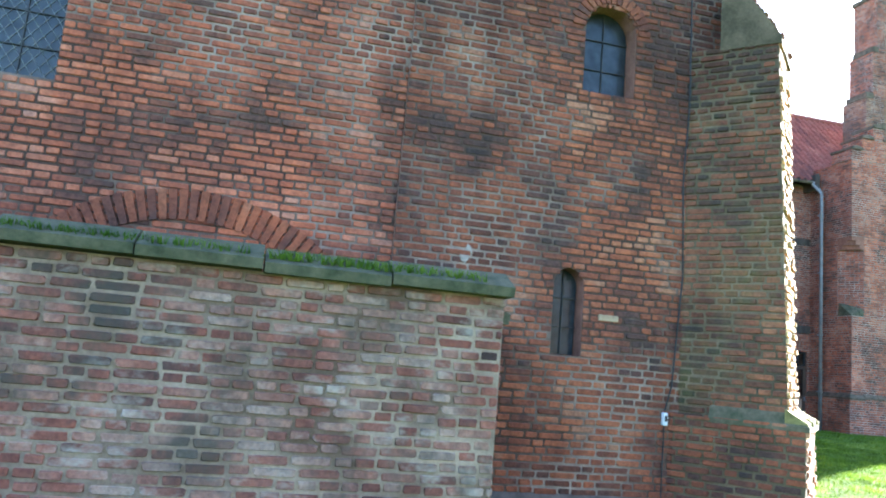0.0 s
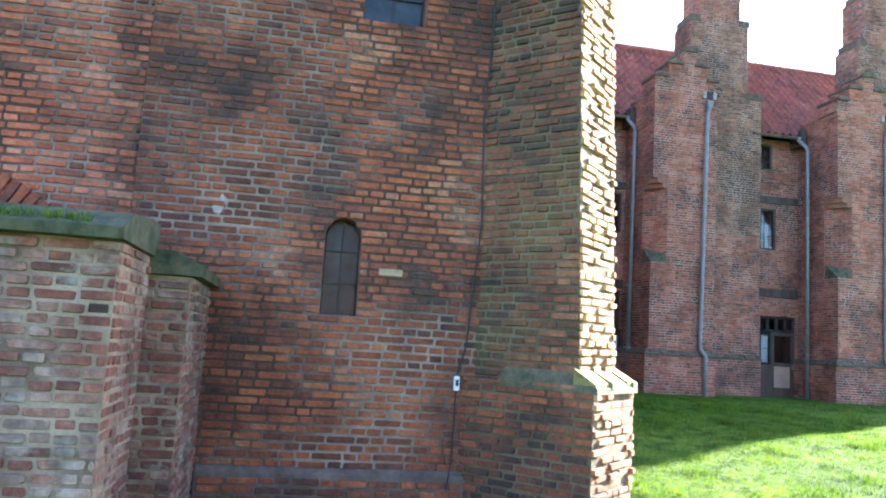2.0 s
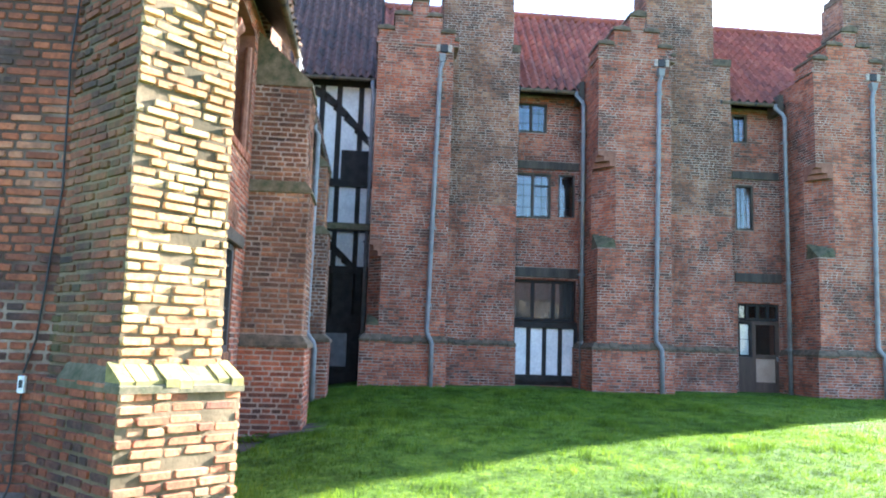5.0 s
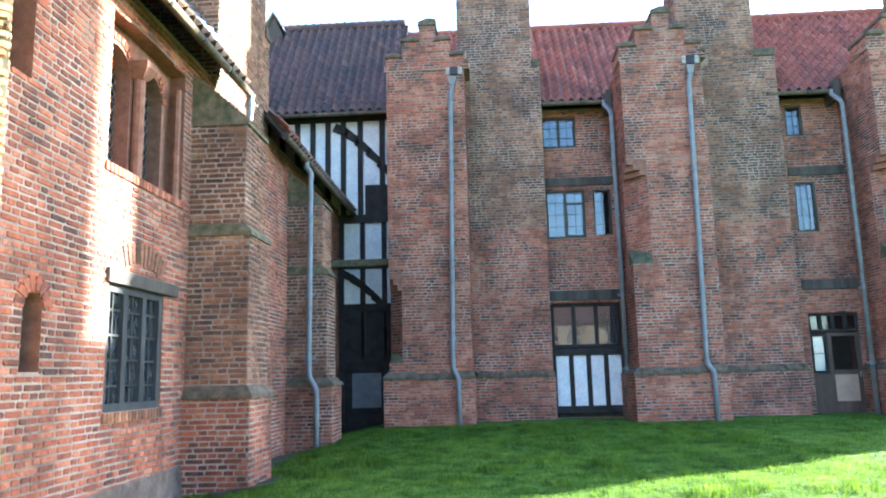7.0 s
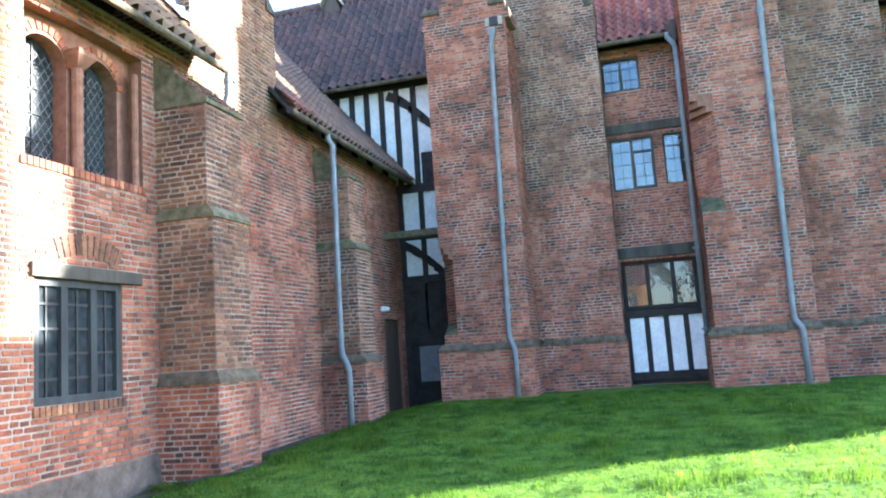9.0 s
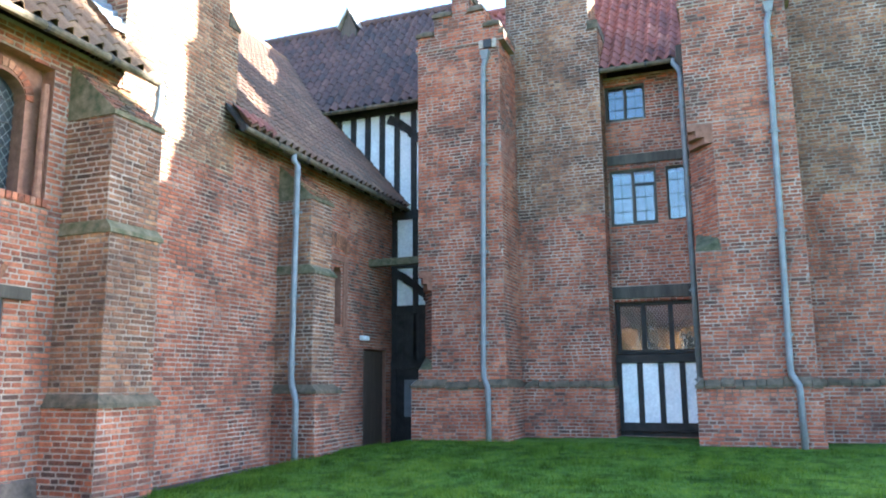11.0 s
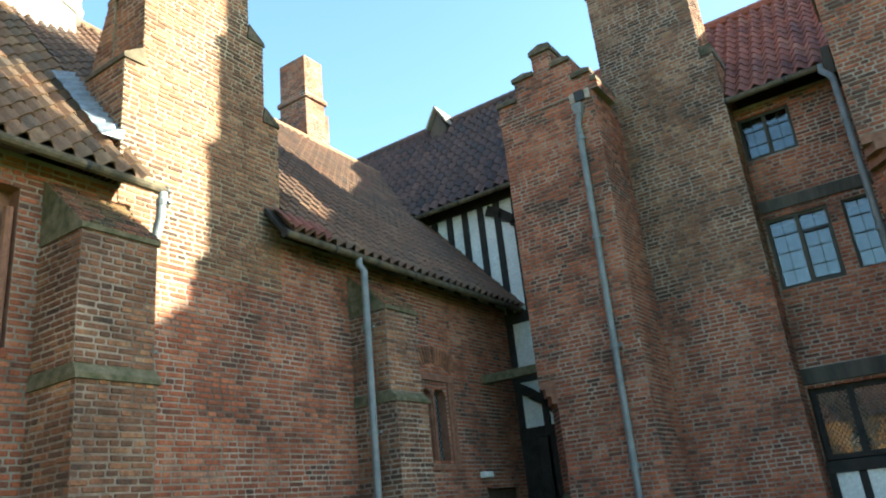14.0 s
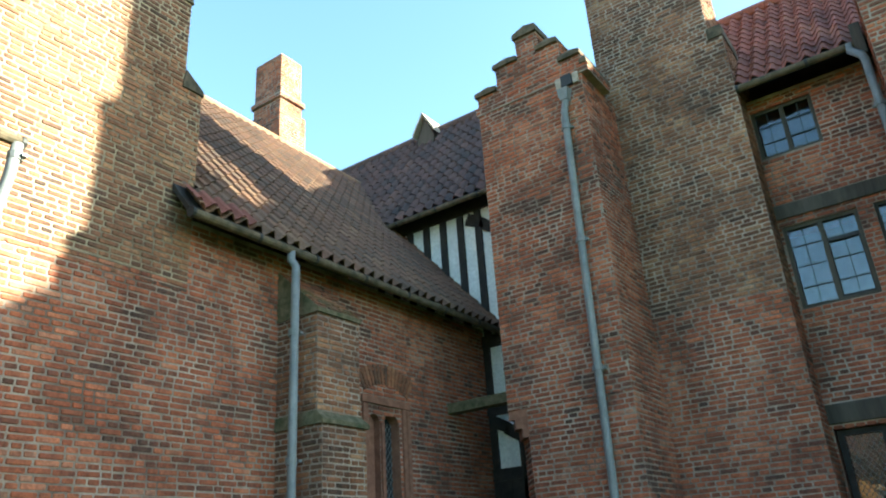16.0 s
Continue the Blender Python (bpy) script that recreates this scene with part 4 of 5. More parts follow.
tagged(fl, "blue-grey stepped lead flashing beside the stack", "flashing")
fl = empty("lead_flashing")
for k in range(4):
    bm = bmesh.new()
    hull(bm, [(2.86 - .09 * k - .12 * i, 17.96 + .16 * j, 7.60 + .10 * k + .135 * i + .05 * q) for i in (0, 1) for j in (0, 1) for q in (0, 1)])
    part("lead_sheet", bm, LEAD, fl)
tagged(fl, "grey lead valley between two roofs", "flashing")
fl = empty("lead_flashing")
for k in range(6):
    bm = bmesh.new()
    c = Vector((.14, 18.3 + .16 * k, 10.52))
    hull(bm, [c + Vector(o) for o in ((0, 0, .1), (.02, 0, .1), (.02, .18, .1), (0, .18, .1), (.16, 0, -.12), (.16, .18, -.12), (.14, 0, -.12), (.14, .18, -.12))])
    part("lead_step", bm, LEAD, fl)
tagged(fl, "pale lead flashing at the foot of the ridge chimney", "flashing")

# small chimney on the ridge
sc = empty("chimney_stack")
brick_block(sc, -.84, .12, 18.36, 19.12, 9.4, 11.6, "red", "SE", seed=260)
brick_block(sc, -.80, .06, 18.42, 19.06, 11.6, 11.9, "red", "SE", seed=262)
brick_block(sc, -.85, .12, 18.37, 19.11, 11.9, 12.02, "red", "SE", seed=264)
brick_block(sc, -.79, .05, 18.43, 19.04, 12.02, 13.1, "red", "SE", seed=266)
tagged(sc, "slim red brick chimney on the ridge", "chimney")


# ---- louvre turret on the ridge ----
def turret():
    t = empty("roof_turret", (RIDGE_X, 11.55, 0))
    def ring(r, z, n=8, ph=0.0):
        return [(r * math.cos(radians(ph + 360 * k / n)), r * math.sin(radians(ph + 360 * k / n)), z) for k in range(n)]
    bm = bmesh.new()
    hull(bm, ring(1.33, 8.6) + ring(1.18, 10.58))
    part("base", bm, WHITEPAINT, t, "white painted boarded base")
    for k, (z0, z1) in enumerate(((10.58, 10.66), (11.13, 11.21), (11.68, 11.80))):
        bm = bmesh.new()
        hull(bm, ring(1.32, z0) + ring(1.28, z1))
        part("cornice", bm, WHITEPAINT if k != 1 else GREYWOOD, t)
    for z0, z1 in ((10.66, 11.13), (11.21, 11.68)):
        bm = bmesh.new()
        hull(bm, ring(1.13, z0) + ring(1.13, z1))
        part("drum", bm, DIMGLASS, t)
        for k in range(8):
            a0, a1 = radians(45 * k), radians(45 + 45 * k)
            c0, c1 = Vector((math.cos(a0), math.sin(a0), 0)), Vector((math.cos(a1), math.sin(a1), 0))
            bm = bmesh.new()
            tube(bm, [c0 * 1.2 + Vector((0, 0, z0)), c0 * 1.2 + Vector((0, 0, z1))], .07, 6)
            part("post", bm, WHITEPAINT, t)
            for q in (.18, .34, .5, .66, .82):
                p = c0.lerp(c1, q) * 1.16
                bm = bmesh.new()
                tube(bm, [p + Vector((0, 0, z0)), p + Vector((0, 0, z1))], .035 if q == .5 else .014, 4)
                part("glazing_bar", bm, WHITEPAINT, t)
            for h in (.35, .68):
                bm = bmesh.new()
                tube(bm, [c0 * 1.16 + Vector((0, 0, z0 + (z1 - z0) * h)), c1 * 1.16 + Vector((0, 0, z0 + (z1 - z0) * h))], .014, 4)
                part("glazing_bar", bm, WHITEPAINT, t)
    bm = bmesh.new()
    hull(bm, ring(1.38, 11.80) + ring(.95, 12.4) + ring(.05, 12.9))
    part("dome", bm, LEAD, t)
    tagged(t, "white octagonal wooden turret with small-paned windows", "turret")


turret()

# ---- timber-framed end between hall and range ----
TY = 19.3
tf = empty("wall_timber", (0, 0, 0))
tagged(tf, "black and white timber-framed wall with curved braces", "wall", kind="structure")
bm = bmesh.new()
box(bm, 1.2, 5.9, TY, TY + .18, .3, 8.2)
part("infill", bm, PLASTER, tf, "white limewashed plaster panels")


def timber(nm, pts, depth=.05, y=None):
    bm = bmesh.new()
    hull(bm, [(x, yy, z) for x, z in pts for yy in ((y or TY) - depth, TY + .05)])
    return part(nm, bm, OAK_BLACK, tf)


def stud(x, z0, z1, w=.13, nm="stud", d=.05):
    timber(nm, [(x - w / 2, z0), (x + w / 2, z0), (x + w / 2, z1), (x - w / 2, z1)], d)


timber("wall_plate", [(1.2, 7.98), (5.9, 7.98), (5.9, 8.2), (1.2, 8.2)], .07)
for x in (2.05, 2.42, 2.80, 3.18, 3.56, 3.94, 4.32, 4.74, 5.28):
    stud(x, 5.5, 7.98)
timber("rail", [(4.2, 5.42), (5.9, 5.42), (5.9, 5.62), (4.2, 5.62)], .06)
for k in range(5):
    a, b = k / 5, (k + 1) / 5
    def arc(t):
        return 4.15 + 1.35 * t, 7.95 - 1.25 * t ** 1.35
    (xa, za), (xb, zb) = arc(a), arc(b)
    timber("brace", [(xa, za), (xb, zb), (xb + .02, zb - .22), (xa - .1, za - .2)], .055)
timber("boarded_hatch", [(4.85, 5.62), (5.6, 5.62), (5.6, 6.35), (4.85, 6.35)], .04)
for x in (4.27, 4.78, 5.3):
    stud(x, 2.15, 5.45, .12)
timber("rail", [(4.2, 4.30), (5.9, 4.30), (5.9, 4.46), (4.2, 4.46)], .065)
timber("rail", [(4.2, 3.28), (5.9, 3.28), (5.9, 3.46), (4.2, 3.46)], .062)
for k in range(4):
    a, b = k / 4, (k + 1) / 4
    def arc2(t):
        return 4.3 + 1.0 * t, 4.30 - .80 * t ** 1.3
    (xa, za), (xb, zb) = arc2(a), arc2(b)
    timber("brace", [(xa, za), (xb, zb), (xb + .02, zb - .2), (xa - .08, za - .18)], .053)
timber("boards", [(4.2, 2.2), (5.7, 2.2), (5.7, 3.28), (4.2, 3.28)], .03)
for k in range(4):
    stud(4.5 + k * .27, 2.2, 3.28, .05, "batten", .05)
timber("rail", [(4.15, 2.08), (5.7, 2.08), (5.7, 2.26), (4.15, 2.26)], .075)
stud(4.25, .3, 2.08, .16, "door_post", .075)
timber("boards", [(4.33, .3), (5.7, .3), (5.7, 2.08), (4.33, 2.08)], .028)
bm = bmesh.new()
box(bm, 4.52, 5.2, TY - .052, TY - .03, 1.05, 1.86, .006)
part("window_board", bm, PIPE, tf, "pale grey board in a dark frame")
for z in (1.0, 1.88):
    timber("rail", [(4.45, z - .04), (5.3, z - .04), (5.3, z + .04), (4.45, z + .04)], .06)

# weathered brown door in the hall wall, lamp box over it
dr = empty("door_1", (0, 0, 0))
for k in range(6):
    bm = bmesh.new()
    box(bm, HX - .12, HX - .07, 17.94 + k * .172, 17.94 + k * .172 + .168, .5, 2.44, .004)
    part("plank", bm, simple("brown door", (.055, .035, .025), (.10, .065, .045), 4, .7, 40, .3, squash=(1, 1, .15)) if k == 0 else bpy.data.materials["brown door"], dr)
bm = bmesh.new()
tube(bm, [(HX - .07, 18.84, 1.45), (HX - .03, 18.84, 1.45), (HX - .03, 18.84, 1.58), (HX - .07, 18.84, 1.58)], .008, 6)
part("handle", bm, IRON, dr)
tagged(dr, "closed brown plank door in the shaded corner", "door", kind="structure")
lamp = empty("bulkhead_lamp", (HX, 17.75, 2.68))
bm = bmesh.new()
box(bm, 0, .09, -.02, .26, -.05, .05, .015)
part("body", bm, WHITEPLASTIC, lamp)
bm = bmesh.new()
box(bm, .085, .11, .0, .24, -.035, .035, .01)
part("diffuser", bm, PLASTER, lamp)
tagged(lamp, "small white emergency light over the door", "light")
wood_beam("tie_beam", HX - .02, 5.75, 18.1, 18.3, 4.20, 4.35, "mossy grey oak tie beam across the corner", STONE, "beam")
# sunk surround of the small window
sw = empty("window_surround")
for y0, y1, z0, z1 in ((16.18, 16.28, 2.85, 4.12), (16.54, 16.60, 2.9, 3.9), (16.99, 17.07, 2.85, 4.12), (17.08, 17.16, 2.85, 4.12), (16.16, 17.18, 4.125, 4.22), (16.18, 17.16, 2.76, 2.84)):
    bm = bmesh.new()
    box(bm, HX - .1, HX + .035, y0, y1, z0, z1, .012)
    part("moulding", bm, RUBBED, sw)
bm = bmesh.new()
box(bm, HX - .4, HX - .1, 16.30, 16.54, 2.88, 4.02)
part("blocking", bm, RUBBED, sw, "red brick filling of the blind light")
voussoirs(sw, (HX, 0, 0), (0, 1, 0), (1, 0, 0), 16.68, 3.55, .86, 1.14, 58, 122, 15, "dark", 19)
tagged(sw, "square moulded brick surround of the small window", "surround", kind="structure")

# ---- the lodging range ----
RY, SY, BY = 19.0, 17.38, 18.5        # recessed wall, pier faces, chimney breast faces
X0, X1, PITCH = 5.7, 23.3, 5.13
rng_wall = empty("wall_range", (0, 0, 0))
tagged(rng_wall, "red brick wall of the lodging range between chimney stacks", "wall", kind="structure")
b_holes = []
BAYS = (9.13, 9.13 + PITCH, 9.13 + 2 * PITCH)

for i, bx in enumerate(BAYS[:2]):
    q = bx - X0
    if i == 0:
        b_holes += [rect(q + .02, q + 1.62, .75, 3.32), rect(q + .04, q + .95, 4.82, 5.96), rect(q + 1.14, q + 1.56, 4.86, 5.96), rect(q + .02, q + .82, 7.0, 7.76)]
    else:
        b_holes += [rect(q + .62, q + 1.7, .65, 2.95), rect(q + .6, q + 1.08, 4.78, 5.95), rect(q + .55, q + .95, 7.05, 7.8)]
wall_core("core", (X0, RY, 0), (1, 0, 0), (0, -1, 0), rect(0, X1 - X0, -.2, 7.95), b_holes, .5, MORTAR, rng_wall)
for i, bx in enumerate(BAYS):
    bricks(rng_wall, (X0, RY, 0), (1, 0, 0), (0, -1, 0), [rect(bx - X0 - .3, bx - X0 + 1.85, .5, 7.9), *(b_holes[:4] if i == 0 else b_holes[4:] if i == 1 else [])], "red", seed=300 + i)
for nm, x0, x1, y0, y1 in (("wall_range_end", X1 - .5, X1, RY + .5, 24), ("wall_range_back", 4.25, X1 - .5, 23.6, 24)):
    bm = bmesh.new()
    box(bm, x0, x1, y0, y1, -.2, 7.95)
    tagged(part(nm, bm, RUBBED), "plain brick outer wall of the range", "wall", kind="structure")
# added backing, its dark colour stands in for the unlit rooms behind the panes
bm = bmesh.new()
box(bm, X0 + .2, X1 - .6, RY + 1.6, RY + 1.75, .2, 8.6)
tagged(part("wall_range_backing", bm, simple("dark room backing", (.10, .085, .07), (.16, .14, .115), 2, .9, 20, .1)), "dark backing wall added behind the range windows", "wall", kind="structure")
bm = bmesh.new()
hull(bm, [(x, y, z) for x in (X1 - .5, X1) for y, z in ((RY, 7.95), (24, 7.95), (21.5, 11.1))])
tagged(part("wall_range_gable", bm, RUBBED), "plain brick gable of the range", "wall", kind="structure")


def range_roof(x0, x1, name, tile, one, near, label, rz, seed, ez=8.0, ey=18.62):
    ob = roof_slab(name, [(x0, ey, ez), (x1, ey, ez), (x1, 21.5, rz), (x0, 21.5, rz)], label)
    s = Vector((0, 21.5 - ey, rz - ez))
    tiles(ob, (x0, ey, ez), (1, 0, 0), s, rect(0, x1 - x0, 0, s.length), .225, .30, tile, "pan", one, near, seed=seed)
    bk = roof_slab(name + "_back", [(x0, 21.5, rz), (x1, 21.5, rz), (x1, 24.4, ez), (x0, 24.4, ez)], "far slope of the range roof")
    for k in range(int((x1 - x0) / .42)):
        bm = bmesh.new()
        tube(bm, [(x0 + k * .42, 21.5, rz + .03), (x0 + k * .42 + .41, 21.5, rz + .03)], .13, 8)
        part("ridge_tile", bm, tile, ob)
    return ob


range_roof(5.75, X1, "roof_range", TILE_RED, TILE_RED_ONE, lambda a, b: 3.2 < a < 5.2 or 8.4 < a < 10.2, "red pantile roof of the lodging range", 11.15, 41)
dark = range_roof(-4.0, 5.75, "roof_timber", TILE_DARK, TILE_DARK_ONE, lambda a, b: a > 5.2, "dark brown pantile roof over the timber framing", 11.55, 42, 8.12, 18.95)
gab = empty("roof_gablet", (-.45, .45, .3))
bm = bmesh.new()
hull(bm, [(2.2, 20.7, 10.75), (2.66, 20.7, 10.75), (2.2, 20.7, 11.05), (2.66, 20.7, 11.05), (2.43, 20.7, 11.55), (2.2, 21.5, 10.75), (2.66, 21.5, 10.75), (2.43, 21.5, 11.55)])
part("cheek", bm, OAK, gab)
for sx in (-1, 1):
    bm = bmesh.new()
    hull(bm, [(2.43, yy, zz) for yy in (20.6, 21.5) for zz in (11.6, 11.68)] + [(2.43 + sx * .3, yy, zz) for yy in (20.6, 21.5) for zz in (11.1, 11.18)])
    part("gablet_slope", bm, OLDLIME, gab)
tagged(gab, "small weathered gablet vent on the dark roof ridge", "vent")
gutter("gutter", (1.9, 18.9, 8.06), (5.6, 18.9, 8.06), "dark gutter under the timber wall eaves", 1)
for bx in BAYS[:2]:
    gutter("gutter", (bx + .02, 18.52, 7.93), (bx + 1.62, 18.52, 7.93), "dark mossy gutter between two chimney stacks", 1)
    wood_beam("bracket_board", bx + 1.5, bx + 1.63, 18.45, 19.0, 7.72, 8.2, "grey timber bracket board under the eaves", OAK, "bracket")


def downpipe(pts, r=.05, collars=(), label="grey cast-iron downpipe fixed to brickwork", hopper=None):
    t = empty("downpipe", (0, 0, 0))
    bm = bmesh.new()
    tube(bm, pts, r, 12)
    ob = part("pipe", bm, PIPE, t)
    for p in ob.data.polygons:
        p.use_smooth = True
    for x, y, z in collars:
        bm = bmesh.new()
        tube(bm, [(x, y, z - .035), (x, y, z + .035)], r * 1.28, 12)
        part("collar", bm, PIPE, t)
        bm = bmesh.new()
        box(bm, x - .09, x + .09, y + r * .4, y + r * 1.3, z - .015, z + .015) if not hopper == "x" else box(bm, x - r * 1.3, x - r * .4, y - .09, y + .09, z - .015, z + .015)
        part("ear", bm, PIPE, t)
    if isinstance(hopper, tuple):
        x, y, z = hopper
        bm = bmesh.new()
        hull(bm, [(x + a * .055, y + b * .055, z - .24) for a in (-1, 1) for b in (-1, 1)] + [(x + a * .085, y + b * .075, z - .06) for a in (-1, 1) for b in (-1, 1)])
        part("hopper", bm, PIPE, t)
    return tagged(t, label, "downpipe", "downpipes")


def stack(dx, seed, notch, wide=0.0):
    """A pier with stepped gable and hopper, beside a taller chimney breast."""
    t = empty("chimney_stack", (0, 0, 0))
    x = dx
    near = lambda a, z: True
    # plinth
    brick_block(t, x + 5.54, x + 7.42, SY - .07, RY, .2, 1.68, "red", "SEW", near, 1.3, seed)
    brick_block(t, x + 7.42, x + 9.16 + wide, BY - .05, RY, .2, 1.68, "red", "SE", near, 1.3, seed + 5)
    for a, b, f in ((5.52, 7.44, SY), (7.44, 9.18 + wide, BY + .02)):
        rp = random.Random(seed + int(10 * a))
        at = a
        while at < b - .04:
            to = min(at + rp.uniform(.13, .27), b)
            dz, dy = rp.uniform(-.02, .02), rp.uniform(-.018, .012)
            l, r = at + (.10 if at == a else 0), to - .012 - (.04 if to == b else 0)
            slope_cap(t, [(x + p, f - .10 + dy, z + dz) for p in (at, to - .012) for z in (1.665, 1.715)] + [(x + p, f + .01, 1.83 + dz) for p in (l, r)] + [(x + p, RY if to == b or at == a else f + .3, 1.665) for p in (at, to - .012)] + [(x + p, RY if to == b or at == a else f + .3, 1.80) for p in (l, r)], CAPS, "cap_brick")
            at = to
    # pier, with its cut-back corner
    n0, n1, cut = notch
    brick_block(t, x + 5.66, x + 7.38, SY, RY, 1.78, n0, "red", "SEW", None, 1.2, seed + 10)
    brick_block(t, x + 5.66 + cut, x + 7.38, SY, RY, n0, n1, "red", "SEW", None, 1.2, seed + 15)
    e = cut * 1.25
    bm = bmesh.new()
    hull(bm, [(px, py, z) for z in (n0, n1) for px, py in ((x + 5.66, SY + e), (x + 5.66 + cut, SY), (x + 5.66 + cut, RY), (x + 5.66, RY))])
    part("chamfer", bm, MORTAR, t)
    dv = Vector((cut, -e, 0))
    bricks(t, (x + 5.66, SY + e, 0), dv, (-e, -cut, 0), [rect(0, dv.length, n0, n1)], "red", rough=1.2, seed=seed + 18)
    bricks(t, (x + 5.66, RY, 0), (0, -1, 0), (-1, 0, 0), [rect(0, RY - SY - e, n0, n1)], "red", rough=1.2, seed=seed + 19)
    brick_block(t, x + 5.66, x + 7.38, SY, RY, n1, 8.42, "red", "SEW", None, 1.2, seed + 20)
    slope_cap(t, [(x + 5.66, SY, n0), (x + 5.66 + cut, SY, n0), (x + 5.66, SY + e, n0), (x + 5.66 + cut * .96, SY + .02, n0 + cut * .5), (x + 5.68, SY + e * .96, n0 + cut * .9), (x + 5.66 + cut * .6, SY + e * .6, n0 + cut * .9)], COPING, "weathering")
    for k in range(3):
        f = 1 - k / 3
        slope_cap(t, [(px, py, z) for z in (n1 - .12 * (k + 1), n1 - .12 * k) for px, py in ((x + 5.66 + cut * (1 - f), SY + .002), (x + 5.66 + cut, SY + .002), (x + 5.66, SY + e * (1 - f * .98)), (x + 5.66, SY + e))], RUBBED, "corbel_course")
    # stepped gable head
    lv = [(5.62, 7.50, 8.42, 8.55), (5.66, 7.42, 8.55, 8.74), (6.02, 7.10, 8.74, 9.11), (6.41, 6.77, 9.11, 9.48)]
    for k, (a, b, z0, z1) in enumerate(lv):
        brick_block(t, x + a, x + b, SY - .02 * (k == 0), SY + .75, z0, z1, "red", "SEW", None, 1.2, seed + 30 + k)
        na, nb = lv[k + 1][:2] if k + 1 < len(lv) else (b, b)
        for lo, hi in ((a, na), (nb, b)):
            if hi - lo > .08 and k + 1 < len(lv):
                bm = bmesh.new()
                hull(bm, [(x + p, yy, z) for p in (lo - .03, hi + .0) for yy in (SY - .05, SY + .8) for z in (z1, z1 + .07)] + [(x + .5 * (lo + hi), SY - .02, z1 + .13), (x + .5 * (lo + hi), SY + .78, z1 + .13)])
                part("step_cap", bm, CAPS, t)
    bm = bmesh.new()
    hull(bm, [(x + a, yy, z) for yy in (SY - .05, SY + .8) for a, z in ((6.38, 9.48), (6.80, 9.48), (6.39, 9.56), (6.79, 9.60), (6.60, 9.64))])
    part("finial", bm, CAPS, t)
    # chimney breast
    lv = [(7.36, 9.12 + wide, 1.78, 5.0), (7.22, 9.13 + wide, 5.0, 8.88), (7.22, 8.96, 8.88, 10.95), (7.47, 8.70, 10.95, 12.5), (7.65, 8.52, 12.5, 14.4)]
    for k, (a, b, z0, z1) in enumerate(lv):
        brick_block(t, x + a, x + b, BY, RY + (.6 if k < 2 else .45), z0, z1, "dark" if k in (1, 2) else "red", "SEW", None, 1.2, seed + 50 + 3 * k, MORTAR)
        if k:
            pa, pb, pz = lv[k - 1][0], lv[k - 1][1], lv[k - 1][3]
            for lo, hi in ((pa, a), (b, pb)):
                if hi - lo > .06:
                    bm = bmesh.new()
                    hull(bm, [(x + p, yy, z) for p in (lo - .025, hi + .02) for yy in (BY - .03, RY + .3) for z in (pz - .02, pz + .16)])
                    part("step_cap", bm, CAPS, t)
    bm = bmesh.new()
    box(bm, x + 7.6, x + 8.58, BY - .05, RY + .5, 14.4, 14.55, .02)
    part("cap_course", bm, CAPS, t)
    # outlet behind the hopper
    bm = bmesh.new()
    box(bm, x + 7.08, x + 7.24, SY - .055, SY + .02, 8.28, 8.46, .004)
    part("outlet", bm, IRON, t, "black square outlet")
    for px in (6.98, 7.25):
        bm = bmesh.new()
        box(bm, x + px, x + px + .09, SY - .04, SY - .005, 8.28, 8.46, .012)
        part("outlet_lining", bm, OLDLIME, t)
    tagged(t, "red brick chimney stack with stepped pier, dark weathered breast and plinth", "chimney", "chimney stacks of the range")
    px, py = x + 7.12, SY - .08
    downpipe([(px, py, 8.1), (px, py, 8.0), (px - .04, py, 7.85), (px - .14, py, 1.96), (px - .13, py - .01, 1.86), (px - .04, py - .08, 1.70), (px - .03, py - .08, 1.62), (px - .03, py - .08, .55)], .052,
             [(px - .04 - .0165 * (7.85 - z), py, z) for z in (7.6, 5.9, 4.2, 2.5)], "grey cast-iron downpipe with hopper on the stepped pier", (px, py, 8.26))


stack(0, 400, (2.02, 3.90, .28))
stack(PITCH, 500, (3.95, 6.2, .42), .26)
stack(2 * PITCH + .12, 600, (3.95, 6.2, .42))


# last chimney, at the far end of the range: out of view, sized to shape the shadows on hall and lawn
end = empty("chimney_stack", (0, 0, 0))
brick_block(end, 20.6, 23.2, BY, 19.6, -.1, 9.5, "red", "SWE", None, 1.0, 700)
brick_block(end, 22.0, 23.2, BY + .02, 19.45, 9.5, 14.2, "red", "SWE", None, 1.0, 710)
tagged(end, "unseen brick chimney block at the range end, shaped to cast shadow", "chimney", "chimney stacks of the range")

# downpipes of the bays, and on the hall
for bx in BAYS[:2]:
    px, py = bx + 1.56, 18.3
    downpipe([(px - .12, 18.5, 7.95), (px - .12, 18.5, 7.85), (px - .02, 18.36, 7.66), (px, py, 7.55), (px, py, .5)], .05, [(px, py, z) for z in (6.9, 5.2, 3.4, 1.8)], "grey downpipe beside the recessed bay")
downpipe([(5.55, 18.85, 8.0), (5.55, 18.75, 7.85), (5.58, 18.62, 7.7), (5.58, 18.62, .5)], .05, [(5.58, 18.62, z) for z in (6.5, 4.0, 1.8)], "grey downpipe in the corner by the timber wall")
py = 14.55
downpipe([(EX + .03, py, 5.62), (EX + .03, py, 5.5), (4.66, py, 5.4), (4.64, py, 1.9), (4.66, py, 1.75), (4.78, py - .1, 1.6), (4.8, py - .1, 1.5), (4.8, py - .1, .5)], .05, [(4.64, py, z) for z in (4.6, 3.2, 2.1)], "grey downpipe beside the far buttress")
